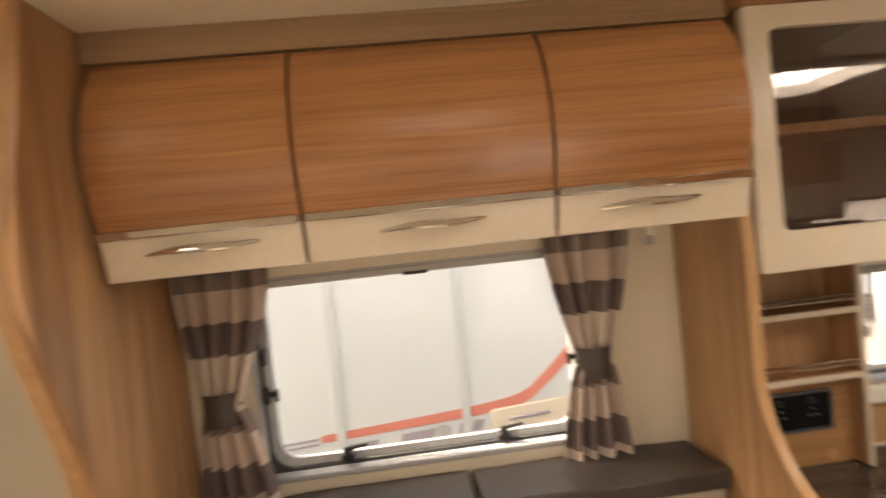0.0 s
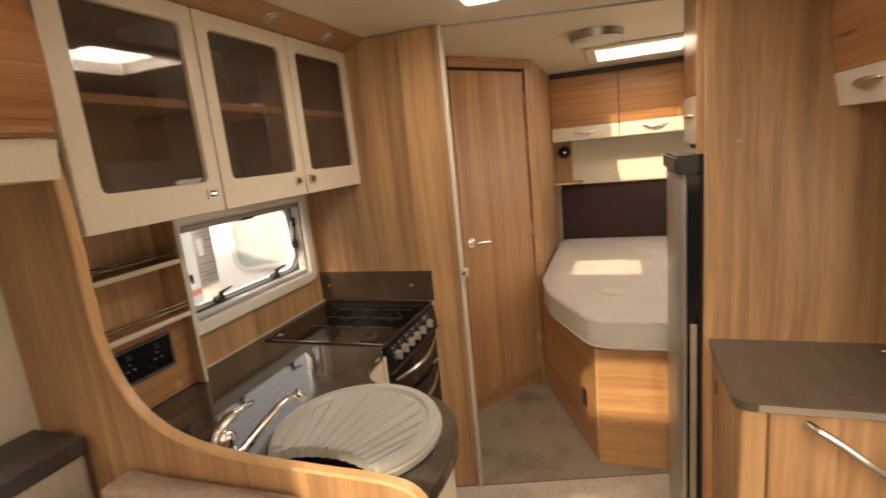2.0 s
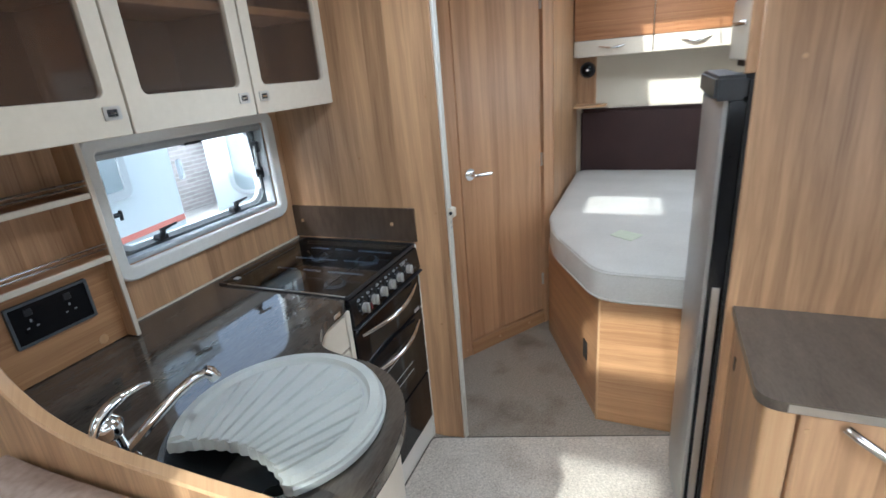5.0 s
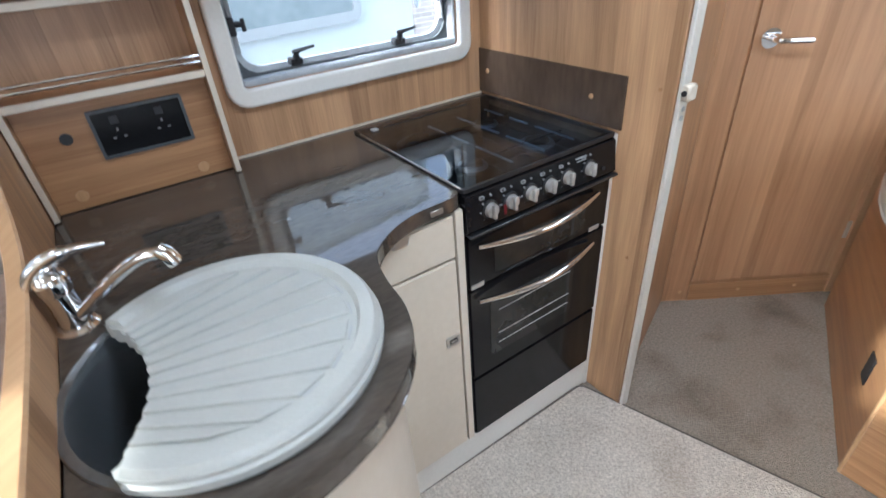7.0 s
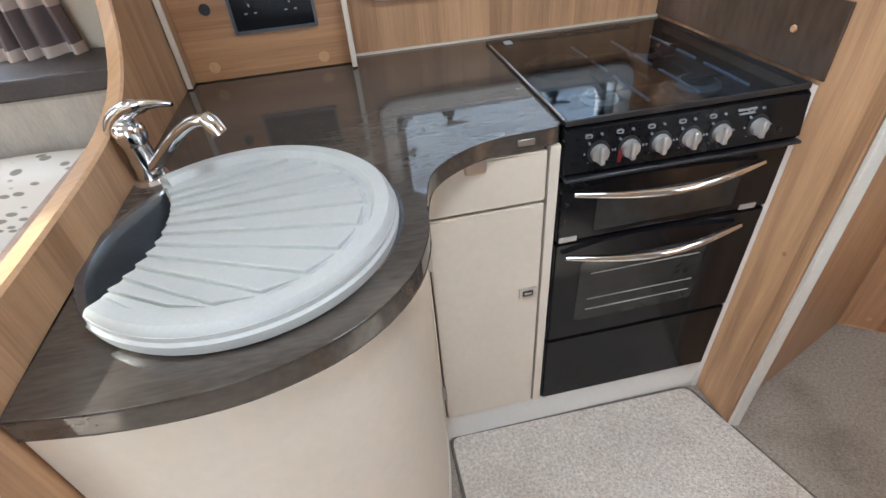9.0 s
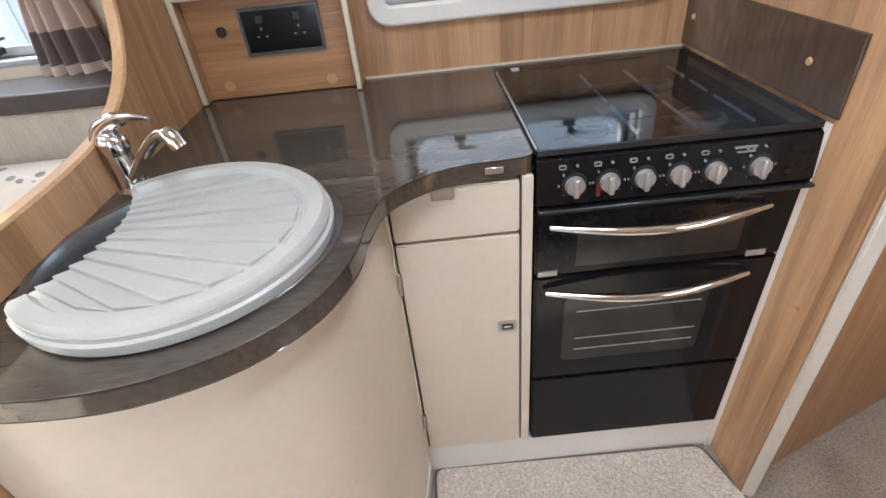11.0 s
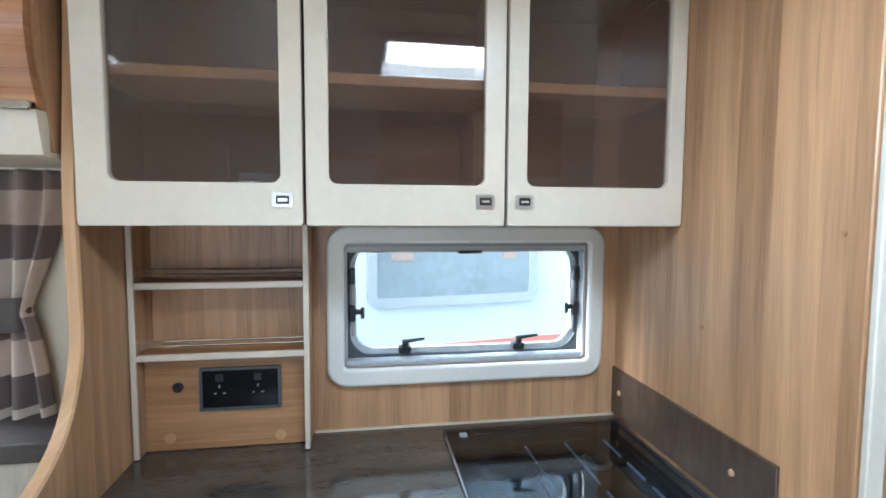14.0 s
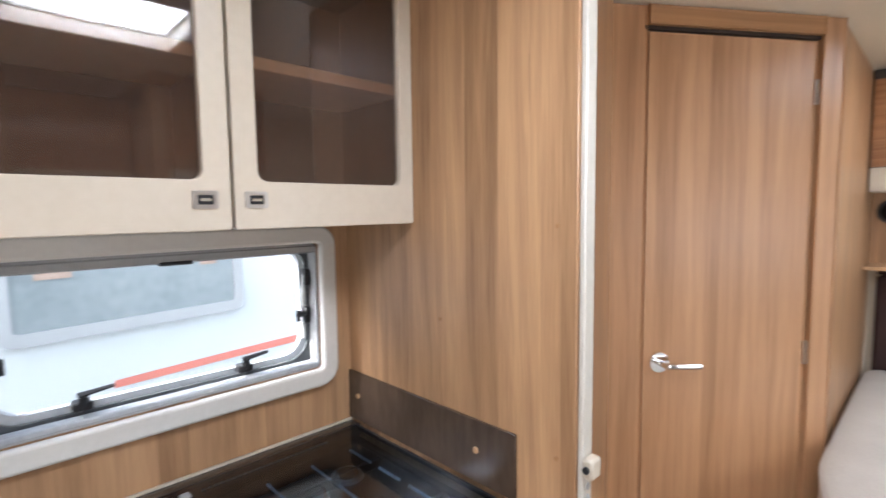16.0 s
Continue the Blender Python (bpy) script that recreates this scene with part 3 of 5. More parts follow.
part("lintel_gap", slab(bm_new(), -0.0, 0.56, 1.902, 1.912, 0.006, -0.03), M_GAPSHADE, body)
part("threshold", slab(bm_new(), 0.006, 0.558, 0.0, 0.080, 0.008, -0.03, bevel=0.003), M_WOODH, body)
for z in (1.72, 0.95, 0.25):
    part("hinge", slab(bm_new(), 0.546, 0.558, z, z + 0.07, 0.005, -0.002, bevel=0.001), M_SATIN, body, "small brass-toned hinge")
for s_, f_ in ((-0.104, 0.004), (-0.025, 0.004), (0.206, 0.008), (0.43, 0.008)):
    q = D0 + DD * s_ + DN * f_ + Vector((0, 0, 0.040))
    part("screw_cap", tube(bm_new(), [q - DN * 0.001, q + DN * 0.002], [0.008, 0.0065], 14), M_EDGE, body, "round wood-toned screw cap")
hp = D0 + DD * 0.062
bm = bm_new()
tube(bm, [hp + Vector((0, 0, 0.99)), hp + DN * 0.010 + Vector((0, 0, 0.99))], 0.029, 22)
rose = part("handle_rose", bm, M_CHROME, body, "chrome lever handle")
bm = bm_new()
tube(bm, smooth_path([hp + DN * 0.01 + Vector((0, 0, 0.99)), hp + DN * 0.045 + Vector((0, 0, 0.99)), hp + DN * 0.052 + DD * 0.03 + Vector((0, 0, 0.988)), hp + DN * 0.05 + DD * 0.098 + Vector((0, 0, 0.984))], 4), 0.0085, 10)
part("lever", bm, M_CHROME, rose)

# ---- windows ----
def caravan_window(name, x0, x1, z0, z1, frame, label, rim=0.015):
    w = thing(name, ((x0 + x1) / 2, N_WALL, z0), label, "window", kind="structure")
    if frame:
        f = part("window_frame", ring(bm_new(), rrect(x0 - frame, x1 + frame, z0 - frame * 1.05, z1 + frame, 0.05), rrect(x0, x1, z0, z1, 0.012), "y", N_WALL - 0.022, N_WALL - 0.001), M_WHITE, w, "thick rounded white window frame")
        bev = f.modifiers.new("soft", "BEVEL")
        bev.width, bev.segments, bev.limit_method = 0.007, 3, "ANGLE"
    part("lining", ring(bm_new(), rrect(x0 + 0.001, x1 - 0.001, z0 + 0.001, z1 - 0.001, 0.012), rrect(x0 + 0.006, x1 - 0.006, z0 + 0.006, z1 - 0.006, 0.012), "y", N_WALL + 0.0, N_WALL + 0.036), M_GREYPL, w)
    part("seal", ring(bm_new(), rrect(x0 + 0.001, x1 - 0.001, z0 + 0.001, z1 - 0.001, 0.012), rrect(x0 + 0.012, x1 - 0.012, z0 + 0.020, z1 - 0.012, 0.055), "y", N_WALL + 0.036, N_WALL + 0.044), M_RUBBER, w, "dark rubber seal")
    part("pane_rim", ring(bm_new(), rrect(x0 + 0.010, x1 - 0.010, z0 + 0.018, z1 - 0.010, 0.057), rrect(x0 + 0.010 + rim, x1 - 0.010 - rim, z0 + 0.018 + rim, z1 - 0.012, 0.05), "y", N_WALL + 0.046, N_WALL + 0.062), M_ACRYL, w, "milky double acrylic rim")
    part("pane", prism(bm_new(), rrect(x0 + 0.015, x1 - 0.015, z0 + 0.015, z1 - 0.008, 0.055), "y", N_WALL + 0.064, N_WALL + 0.068), M_CLEAR, w).visible_shadow = False
    part("blind_rail", box(bm_new(), x0 + 0.004, x1 - 0.004, N_WALL - 0.004, N_WALL + 0.03, z1 - 0.024, z1 - 0.006, 0.003), M_GREYPL, w, "grey blind cassette rail")
    part("blind_pull", box(bm_new(), (x0 + x1) / 2 - 0.03, (x0 + x1) / 2 + 0.03, N_WALL - 0.008, N_WALL + 0.02, z1 - 0.028, z1 - 0.02, 0.002), M_BLACKPL, w)
    part("sill_rail", box(bm_new(), x0 + 0.004, x1 - 0.004, N_WALL - 0.002, N_WALL + 0.03, z0 + 0.004, z0 + 0.016, 0.003), M_ACRYL, w)

    def latch(px, pz, turn):
        c = Vector((px, N_WALL + 0.03, pz))
        rot = Matrix.Rotation(turn, 3, "Y")
        b = bm_new()
        box(b, -0.016, 0.016, -0.012, 0.018, -0.006, 0.012, 0.003)
        tube(b, [(0, -0.004, 0.006), (0.002, -0.012, 0.024)], [0.010, 0.007], 8)
        tube(b, [(-0.008, -0.012, 0.026), (0.05, -0.014, 0.033)], [0.006, 0.0035], 8)
        for v in b.verts:
            v.co = rot @ v.co + c
        part("window_latch", b, M_BLACKPL, w, "black plastic window latch")

    for fx in (0.24, 0.72):
        latch(x0 + (x1 - x0) * fx, z0 + 0.03, 0)
    for px, s in ((x0 + 0.018, 1), (x1 - 0.018, -1)):
        pz = z0 + (z1 - z0) * 0.42
        b = bm_new()
        box(b, px - 0.008, px + 0.008, N_WALL + 0.02, N_WALL + 0.045, pz - 0.02, pz + 0.02, 0.003)
        tube(b, [(px, N_WALL + 0.03, pz + 0.004), (px + s * 0.028, N_WALL + 0.02, pz + 0.004)], [0.008, 0.006], 8)
        tube(b, [(px + s * 0.026, N_WALL + 0.02, pz - 0.012), (px + s * 0.026, N_WALL + 0.02, pz + 0.016)], 0.005, 8)
        part("window_latch", b, M_BLACKPL, w)
        b = bm_new()
        tube(b, smooth_path([(px + s * 0.002, N_WALL + 0.03, pz + 0.10), (px + s * 0.004, N_WALL + 0.034, pz + 0.05), (px + s * 0.004, N_WALL + 0.04, pz - 0.06)], 4), 0.006, 8)
        part("window_stay", b, M_GREYPL, w, "grey metal window stay")
        part("stay_clip", box(bm_new(), px - 0.006, px + 0.008, N_WALL + 0.018, N_WALL + 0.04, pz + 0.075, pz + 0.115, 0.002), M_BLACKPL, w)
    return w


caravan_window("window_1", *KWIN, 0.042, "kitchen window in a thick rounded white frame")
caravan_window("window_2", *LWIN, 0.0, "wide lounge window with grey rubber seal", 0.02)

# ---- kitchen: wall cabinets ----
def latch_plate(parent, x, z, y):
    q = part("latch", ring(bm_new(), rrect(x - 0.019, x + 0.019, z - 0.014, z + 0.014, 0.003, 2), rrect(x - 0.012, x + 0.012, z - 0.008, z + 0.008, 0.002, 2), "y", y - 0.004, y + 0.001), M_SATIN, parent, "square satin chrome push latch")
    part("button", box(bm_new(), x - 0.0115, x + 0.0115, y - 0.002, y + 0.001, z - 0.0075, z + 0.0075), M_BLACKPL, q, "dark push button")
    part("button_bar", box(bm_new(), x - 0.008, x + 0.008, y - 0.0045, y - 0.0021, z - 0.0022, z + 0.0022), M_CHROME, q)
    return q


CAB_Y, CAB_Z0, CAB_Z1 = 1.475, 1.400, 1.922
for x0, x1, gx0, gx1, lx in ((1.169, 1.557, 1.222, 1.516, 1.52), (1.561, 1.948, 1.604, 1.906, 1.907), (1.952, 2.336, 1.993, 2.302, 1.988)):
    c = thing("wall_cabinet", ((x0 + x1) / 2, 1.6, CAB_Z0), "cream kitchen wall cabinet with smoked glass door, empty", "cabinet", "wall cabinets above the worktop")
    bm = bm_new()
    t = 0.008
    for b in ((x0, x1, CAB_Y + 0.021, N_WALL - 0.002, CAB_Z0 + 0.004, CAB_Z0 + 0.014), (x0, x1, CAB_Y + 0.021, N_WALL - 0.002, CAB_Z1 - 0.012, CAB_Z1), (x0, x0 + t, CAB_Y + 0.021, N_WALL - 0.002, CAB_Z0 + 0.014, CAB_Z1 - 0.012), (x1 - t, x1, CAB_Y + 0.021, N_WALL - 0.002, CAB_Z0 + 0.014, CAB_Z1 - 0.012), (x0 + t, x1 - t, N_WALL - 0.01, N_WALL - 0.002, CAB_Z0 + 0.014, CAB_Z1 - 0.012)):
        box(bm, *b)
    part("carcass", bm, M_INSHADE, c)
    part("shelf", box(bm_new(), x0 + t, x1 - t, CAB_Y + 0.028, N_WALL - 0.012, 1.672, 1.694, 0.002), M_EDGE, c, "pale wood cabinet shelf")
    d = part("door", ring(bm_new(), rrect(x0 + 0.001, x1 - 0.001, CAB_Z0, CAB_Z1, 0.006, 5), rrect(gx0, gx1, 1.480, 1.878, 0.018, 5), "y", CAB_Y, CAB_Y + 0.02), M_CREAM, c)
    bev = d.modifiers.new("soft", "BEVEL")
    bev.width, bev.segments, bev.limit_method = 0.002, 2, "ANGLE"
    part("glass", box(bm_new(), gx0 - 0.008, gx1 + 0.008, CAB_Y + 0.011, CAB_Y + 0.015, 1.472, 1.886), M_SMOKED, d, "brown smoked glass pane")
    latch_plate(d, lx, 1.449, CAB_Y)
# pelmet with downlights over the cabinets
body = thing("pelmet", (1.75, 1.43, 1.92), "sloping oak pelmet with two downlights above the cabinets", "pelmet")
part("board", prism(bm_new(), [(1.385, CEIL - 0.002), (1.474, 1.925), (1.53, 1.925), (1.53, CEIL - 0.002)], "x", DIV_K + 0.002, PART_K - 0.002), M_WOODH, body)
for x in (1.42, 1.83, 2.15):
    b = bm_new()
    disc(b, (0, 0, 0), 0.026, -0.004, "z", 20, 0.9)
    disc(b, (0, 0, -0.004), 0.017, -0.003, "z", 16, 0.8)
    m4 = Matrix.Translation((x, 1.43, 1.944)) @ Matrix.Rotation(radians(-24), 4, "X")
    bmesh.ops.transform(b, matrix=m4, verts=b.verts)
    part("downlight", b, M_SATIN, body, "small round satin downlight")
# coving above the lounge lockers
solid("coving", prism(bm_new(), [(1.484, CEIL - 0.001), (1.478, 1.906), (1.60, 1.905), (1.60, CEIL - 0.001)], "x", -0.052, DIV_L - 0.002), M_COVE, "taupe wood coving above the lounge lockers", "trim", kind="structure")

# ---- kitchen: shelf rack ----
SH_Y = 1.652
body = thing("spice_rack", (1.355, 1.70, 0.883), "two-tier oak shelf rack with chrome rails and socket panel", "shelf")
for x in (1.169, 1.533):
    part("upright", box(bm_new(), x, x + 0.010, SH_Y + 0.004, N_WALL - 0.002, 0.883, 1.398), M_WOODV, body)
    part("upright_edge", box(bm_new(), x - 0.001, x + 0.011, SH_Y - 0.003, SH_Y + 0.003, 0.883, 1.398, 0.001), M_CREAM, body, "cream edging strip")
for z in (1.260, 1.102):
    s_ = part("shelf", box(bm_new(), 1.180, 1.532, SH_Y + 0.006, N_WALL - 0.002, z, z + 0.011), M_WOODH, body)
    part("shelf_edge", box(bm_new(), 1.180, 1.532, SH_Y - 0.002, SH_Y + 0.005, z - 0.002, z + 0.013, 0.002), M_CREAM, s_)
    for dz in (0.030, 0.041):
        part("rail", tube(bm_new(), [(1.180, SH_Y + 0.006, z + dz), (1.532, SH_Y + 0.006, z + dz)], 0.0028, 8), M_CHROME, s_, "thin chrome gallery rail")
part("socket_board", box(bm_new(), 1.180, 1.532, SH_Y + 0.036, SH_Y + 0.048, 0.883, 1.099), M_WOODH, body)
SB_Y = SH_Y + 0.036
so = part("socket_panel", ring(bm_new(), rrect(1.297, 1.475, 0.973, 1.072, 0.003, 2), rrect(1.303, 1.469, 0.979, 1.066, 0.002, 2), "y", SB_Y - 0.008, SB_Y), M_RUBBER, body, "black double socket panel in a grey frame")
part("socket_face", box(bm_new(), 1.303, 1.469, SB_Y - 0.005, SB_Y, 0.979, 1.066), M_BLACK, so)
for cx in (1.340, 1.424):
    for dx, dz, w, h in ((0, 0.010, 0.0035, 0.006), (-0.010, -0.006, 0.006, 0.003), (0.010, -0.006, 0.006, 0.003)):
        part("socket_slot", box(bm_new(), cx + dx - w / 2, cx + dx + w / 2, SB_Y - 0.0062, SB_Y - 0.0045, 1.018 + dz - h / 2, 1.018 + dz + h / 2), M_GREYTXT, so)
    part("rocker_switch", box(bm_new(), cx - 0.008, cx + 0.008, SB_Y - 0.0075, SB_Y - 0.0045, 1.040, 1.056, 0.001), M_BLACKPL, so)
part("jack", disc(bm_new(), (1.250, SB_Y, 1.029), 0.0115, -0.004, "y", 16), M_BLACKPL, body, "round black aerial jack")
for x, z in ((1.230, 0.911), (1.472, 0.904)):
    part("screw_cap", disc(bm_new(), (x, SB_Y, z), 0.012, -0.002, "y", 16), M_EDGE, body)

# ---- kitchen: worktop ----
WT = 0.88
front_edge = smooth_path([(1.858, 1.235, 0), (1.853, 1.213, 0), (1.825, 1.203, 0), (1.74, 1.197, 0), (1.675, 1.172, 0), (1.62, 1.125, 0), (1.598, 1.06, 0), (1.585, 0.975, 0), (1.55, 0.90, 0), (1.48, 0.838, 0), (1.38, 0.803, 0), (1.27, 0.799, 0), (DIV_K + 0.001, 0.812, 0)], 4)
outline = [(DIV_K + 0.001, N_WALL - 0.002), (PART_K - 0.002, N_WALL - 0.002), (PART_K - 0.002, 1.702), (1.858, 1.702)] + [(p.x, p.y) for p in front_edge]
SINK, SINK_R = (1.361, 1.050), 0.199
hole = [(SINK[0] + SINK_R * math.cos(2 * math.pi * k / 48), SINK[1] + SINK_R * math.sin(2 * math.pi * k / 48)) for k in range(48)]
top = thing("worktop", (1.5, 1.4, WT - 0.03), "dark slate-effect glossy worktop with curved front", "worktop")
body = part("slab", plan_prism(bm_new(), outline, hole, WT - 0.032, WT), M_WORKTOP, top)
fe = [(p.x, p.y) for p in front_edge]
bm = bm_new()
rows = []
for i, (x, y) in enumerate(fe):
    t2 = Vector(fe[min(i + 1, len(fe) - 1)]) - Vector(fe[max(i - 1, 0)])
    nn = Vector((-t2.y, t2.x)).normalized() * -1
    rows.append([bm.verts.new((x - nn.x * k, y - nn.y * k, z)) for k, z in ((0.001, WT - 0.031), (-0.0015, WT - 0.029), (-0.0015, WT - 0.004), (0.001, WT - 0.002))])
fs = [bm.faces.new((a[k], a[k + 1], b_[k + 1], b_[k])) for a, b_ in zip(rows, rows[1:]) for k in range(3)]
bmesh.ops.recalc_face_normals(bm, faces=fs)
part("edge_strip", bm, M_WORKTOP, top)
bev = body.modifiers.new("soft", "BEVEL")
bev.width, bev.segments, bev.limit_method, bev.angle_limit = 0.003, 2, "ANGLE", radians(50)
solid("worktop_upstand", box(bm_new(), 1.545, PART_K - 0.002, N_WALL - 0.008, N_WALL - 0.002, WT, WT + 0.005), M_CREAM, "thin pale sealing strip along the worktop", "trim", kind="structure")

part("badge", box(bm_new(), 1.775, 1.805, 1.1965, 1.199, WT - 0.022, WT - 0.010, 0.001), M_SATIN, top, "small grey badge")
# sink bowl
body = thing("sink", (SINK[0], SINK[1], 0.74), "round dark steel sink bowl set in the worktop", "sink")
prof = [(SINK_R + 0.004, WT + 0.001), (SINK_R + 0.002, WT + 0.004), (SINK_R - 0.008, WT + 0.003), (SINK_R - 0.016, WT - 0.01), (SINK_R - 0.03, 0.80), (SINK_R - 0.06, 0.752), (0.05, 0.742), (0.03, 0.738), (0.0005, 0.738)]
bm = bm_new()
rows = [[bm.verts.new((SINK[0] + r * math.cos(2 * math.pi * k / 48), SINK[1] + r * math.sin(2 * math.pi * k / 48), z)) for k in range(48)] for r, z in prof]
fs = [bm.faces.new((a[k], a[(k + 1) % 48], b[(k + 1) % 48], b[k])) for a, b in zip(rows, rows[1:]) for k in range(48)]
bmesh.ops.recalc_face_normals(bm, faces=fs)
part("bowl", bm, M_SINK, body)
part("drain", disc(bm_new(), (SINK[0] - 0.05, SINK[1], 0.743), 0.03, 0.003, "z", 20, 0.9), M_CHROME, body)

# draining board: a round plastic lid with a bite out of it
BC, BR = (1.361, 1.034), 0.192
CUT, CUT_R = (1.048, 1.052), 0.220


def outside_cut(x, y):
    return math.hypot(x - CUT[0], y - CUT[1]) >= CUT_R


def board_outline(r, cut_r, n=72):
    pts = [(BC[0] + r * math.cos(a), BC[1] + r * math.sin(a)) for a in (math.pi + 2 * math.pi * k / (n * 2) for k in range(n * 2))]
    keep = [p for p in pts if math.hypot(p[0] - CUT[0], p[1] - CUT[1]) >= cut_r]
    k = max(range(len(keep)), key=lambda i: math.dist(keep[i], keep[i - 1]))
    keep = keep[k:] + keep[:k]
    a1 = math.atan2(keep[-1][1] - CUT[1], keep[-1][0] - CUT[0])
    a0 = math.atan2(keep[0][1] - CUT[1], keep[0][0] - CUT[0])
    arc = []
    for i in range(1, 40):
        a = a1 + (a0 - a1) * i / 40
        w = cut_r + (0.0022 * math.sin(i / 40 * math.pi * 24) if cut_r > 0 else 0)
        arc.append((CUT[0] + w * math.cos(a), CUT[1] + w * math.sin(a)))
    return keep + arc


body = thing("draining_board", (BC[0], BC[1], WT), "round pale grey plastic draining board with fan ribs", "draining board")
part("tray", plan_prism(bm_new(), board_outline(BR, CUT_R), None, WT + 0.005, WT + 0.027), M_BOARD, body)
bm = bm_new()
rim_pts = [(BC[0] + (BR - 0.014) * math.cos(a), BC[1] + (BR - 0.014) * math.sin(a)) for a in (radians(-160 + 320 * k / 80) for k in range(81))]
rim_pts = [p for p in rim_pts if outside_cut(p[0] - 0.004, p[1])]
rows = []
for i, (x, y) in enumerate(rim_pts):
    d = Vector((x - BC[0], y - BC[1], 0)).normalized()
    rows.append([bm.verts.new((x + d.x * o, y + d.y * o, WT + z)) for o, z in ((0.0155, 0.0045), (0.0175, 0.014), (0.0175, 0.018), (0.014, 0.021), (0.0125, 0.031), (0.007, 0.0365), (-0.010, 0.0365), (-0.016, 0.0268))])
fs = [bm.faces.new((a[k], a[k + 1], b[k + 1], b[k])) for a, b in zip(rows, rows[1:]) for k in range(7)]
fs += [bm.faces.new(rows[0]), bm.faces.new(rows[-1][::-1])]
bmesh.ops.recalc_face_normals(bm, faces=fs)
part("rim", bm, M_BOARD, body)
BITE = [a for a in (radians(-60 + k * 0.5) for k in range(240)) if math.hypot(CUT[0] + CUT_R * math.cos(a) - BC[0], CUT[1] + CUT_R * math.sin(a) - BC[1]) < BR - 0.030]


def fan_line(u):
    """A line of the fan: from the cut-out's edge to the rim."""
    a, e = BITE[0] + (BITE[-1] - BITE[0]) * u, radians(-112 + 200 * u)
    return Vector((CUT[0] + (CUT_R + 0.001) * math.cos(a), CUT[1] + (CUT_R + 0.001) * math.sin(a), 0)), Vector((BC[0] + (BR - 0.040) * math.cos(e), BC[1] + (BR - 0.040) * math.sin(e), 0))


# raised wedges that fan out, each rising to one sharp edge, with a drain slot at its end
STEPS = 11
for i in range(STEPS):
    (pa, qa), (pb, qb) = fan_line(i / STEPS), fan_line((i + 0.86) / STEPS)
    bm = bm_new()
    vs = []
    for p, h in ((pa, 0.006), (qa, 0.006), (qb, 0.0015), (pb, 0.0015)):
        vs.append((bm.verts.new((p.x, p.y, WT + 0.0262)), bm.verts.new((p.x, p.y, WT + 0.0268 + h))))
    fs = [bm.faces.new([v[1] for v in vs])]
    for k in range(4):
        p, q = vs[k], vs[(k + 1) % 4]
        fs.append(bm.faces.new((p[0], q[0], q[1], p[1])))
    bmesh.ops.recalc_face_normals(bm, faces=fs)
    rib = part("rib", bm, M_BOARD, body)
    bev = rib.modifiers.new("soft", "BEVEL")
    bev.width, bev.segments, bev.limit_method = 0.0012, 2, "ANGLE"
    e0, e1 = qa + (qa - pa).normalized() * 0.004, qa.lerp(qb, 0.6) + (qa - pa).normalized() * 0.004
    if 2 <= i <= 8:
        part("drain_slot", tube(bm_new(), [(e0.x, e0.y, WT + 0.0262), (e1.x, e1.y, WT + 0.0262)], 0.0018, 6), M_GREYPL, body)

# mixer tap
TB = Vector((1.193, 1.247, WT))
body = thing("mixer_tap", TB, "chrome lever mixer tap beside the sink", "tap")


def tap_points(*pts):
    return [TB + Vector(p) for p in pts]


bm = bm_new()
disc(bm, (TB.x, TB.y, WT), 0.029, 0.006, "z", 28, 0.86)
tube(bm, smooth_path(tap_points((0, 0, 0.005), (0, 0, 0.025), (-0.001, 0, 0.050), (-0.003, 0, 0.074)), 4), [0.0205 - 0.0002 * k for k in range(13)], 22)
part("tap_body", bm, M_CHROME, body)
bm = bm_new()
HEAD = (0.0185, 0.0205, 0.0215, 0.0222, 0.0226, 0.0227, 0.0225, 0.0218, 0.0205, 0.0185, 0.0155, 0.0115, 0.006)
tube(bm, smooth_path(tap_points((-0.001, 0, 0.062), (-0.001, -0.001, 0.070), (-0.001, -0.001, 0.082), (0.0, -0.001, 0.092), (0.001, -0.001, 0.098)), 3), HEAD, 22)
part("tap_head", bm, M_CHROME, body)
bm = bm_new()
tube(bm, smooth_path(tap_points((-0.022, 0.004, 0.078), (-0.010, 0.001, 0.098), (0.014, -0.004, 0.113), (0.040, -0.009, 0.118), (0.060, -0.012, 0.1178), (0.077, -0.014, 0.115)), 5), [0.006 + 0.0125 * math.sin(math.pi * min(1.0, 0.28 + k / 25 * 0.72)) if k < 14 else 0.0145 - 0.0007 * (k - 12) for k in range(26)], 16, 0.6)
part("lever", bm, M_CHROME, body)
part("lever_cap", tube(bm_new(), tap_points((-0.020, 0.000, 0.080), (-0.0245, -0.004, 0.0785)), [0.005, 0.0045], 12), M_DECAL, body, "small blue-grey marker cap")
bm = bm_new()
tube(bm, smooth_path(tap_points((0.008, -0.006, 0.018), (0.030, -0.020, 0.038), (0.062, -0.041, 0.068), (0.094, -0.062, 0.095), (0.118, -0.078, 0.109), (0.138, -0.090, 0.112)), 5), [0.0112 - 0.00012 * k for k in range(26)], 14)
sp = part("spout", bm, M_CHROME, body)
bm = bm_new()
tube(bm, tap_points((0.134, -0.088, 0.118), (0.141, -0.092, 0.110), (0.148, -0.094, 0.094)), [0.0095, 0.0120, 0.0112], 18)
part("nozzle", bm, M_CHROME, sp)

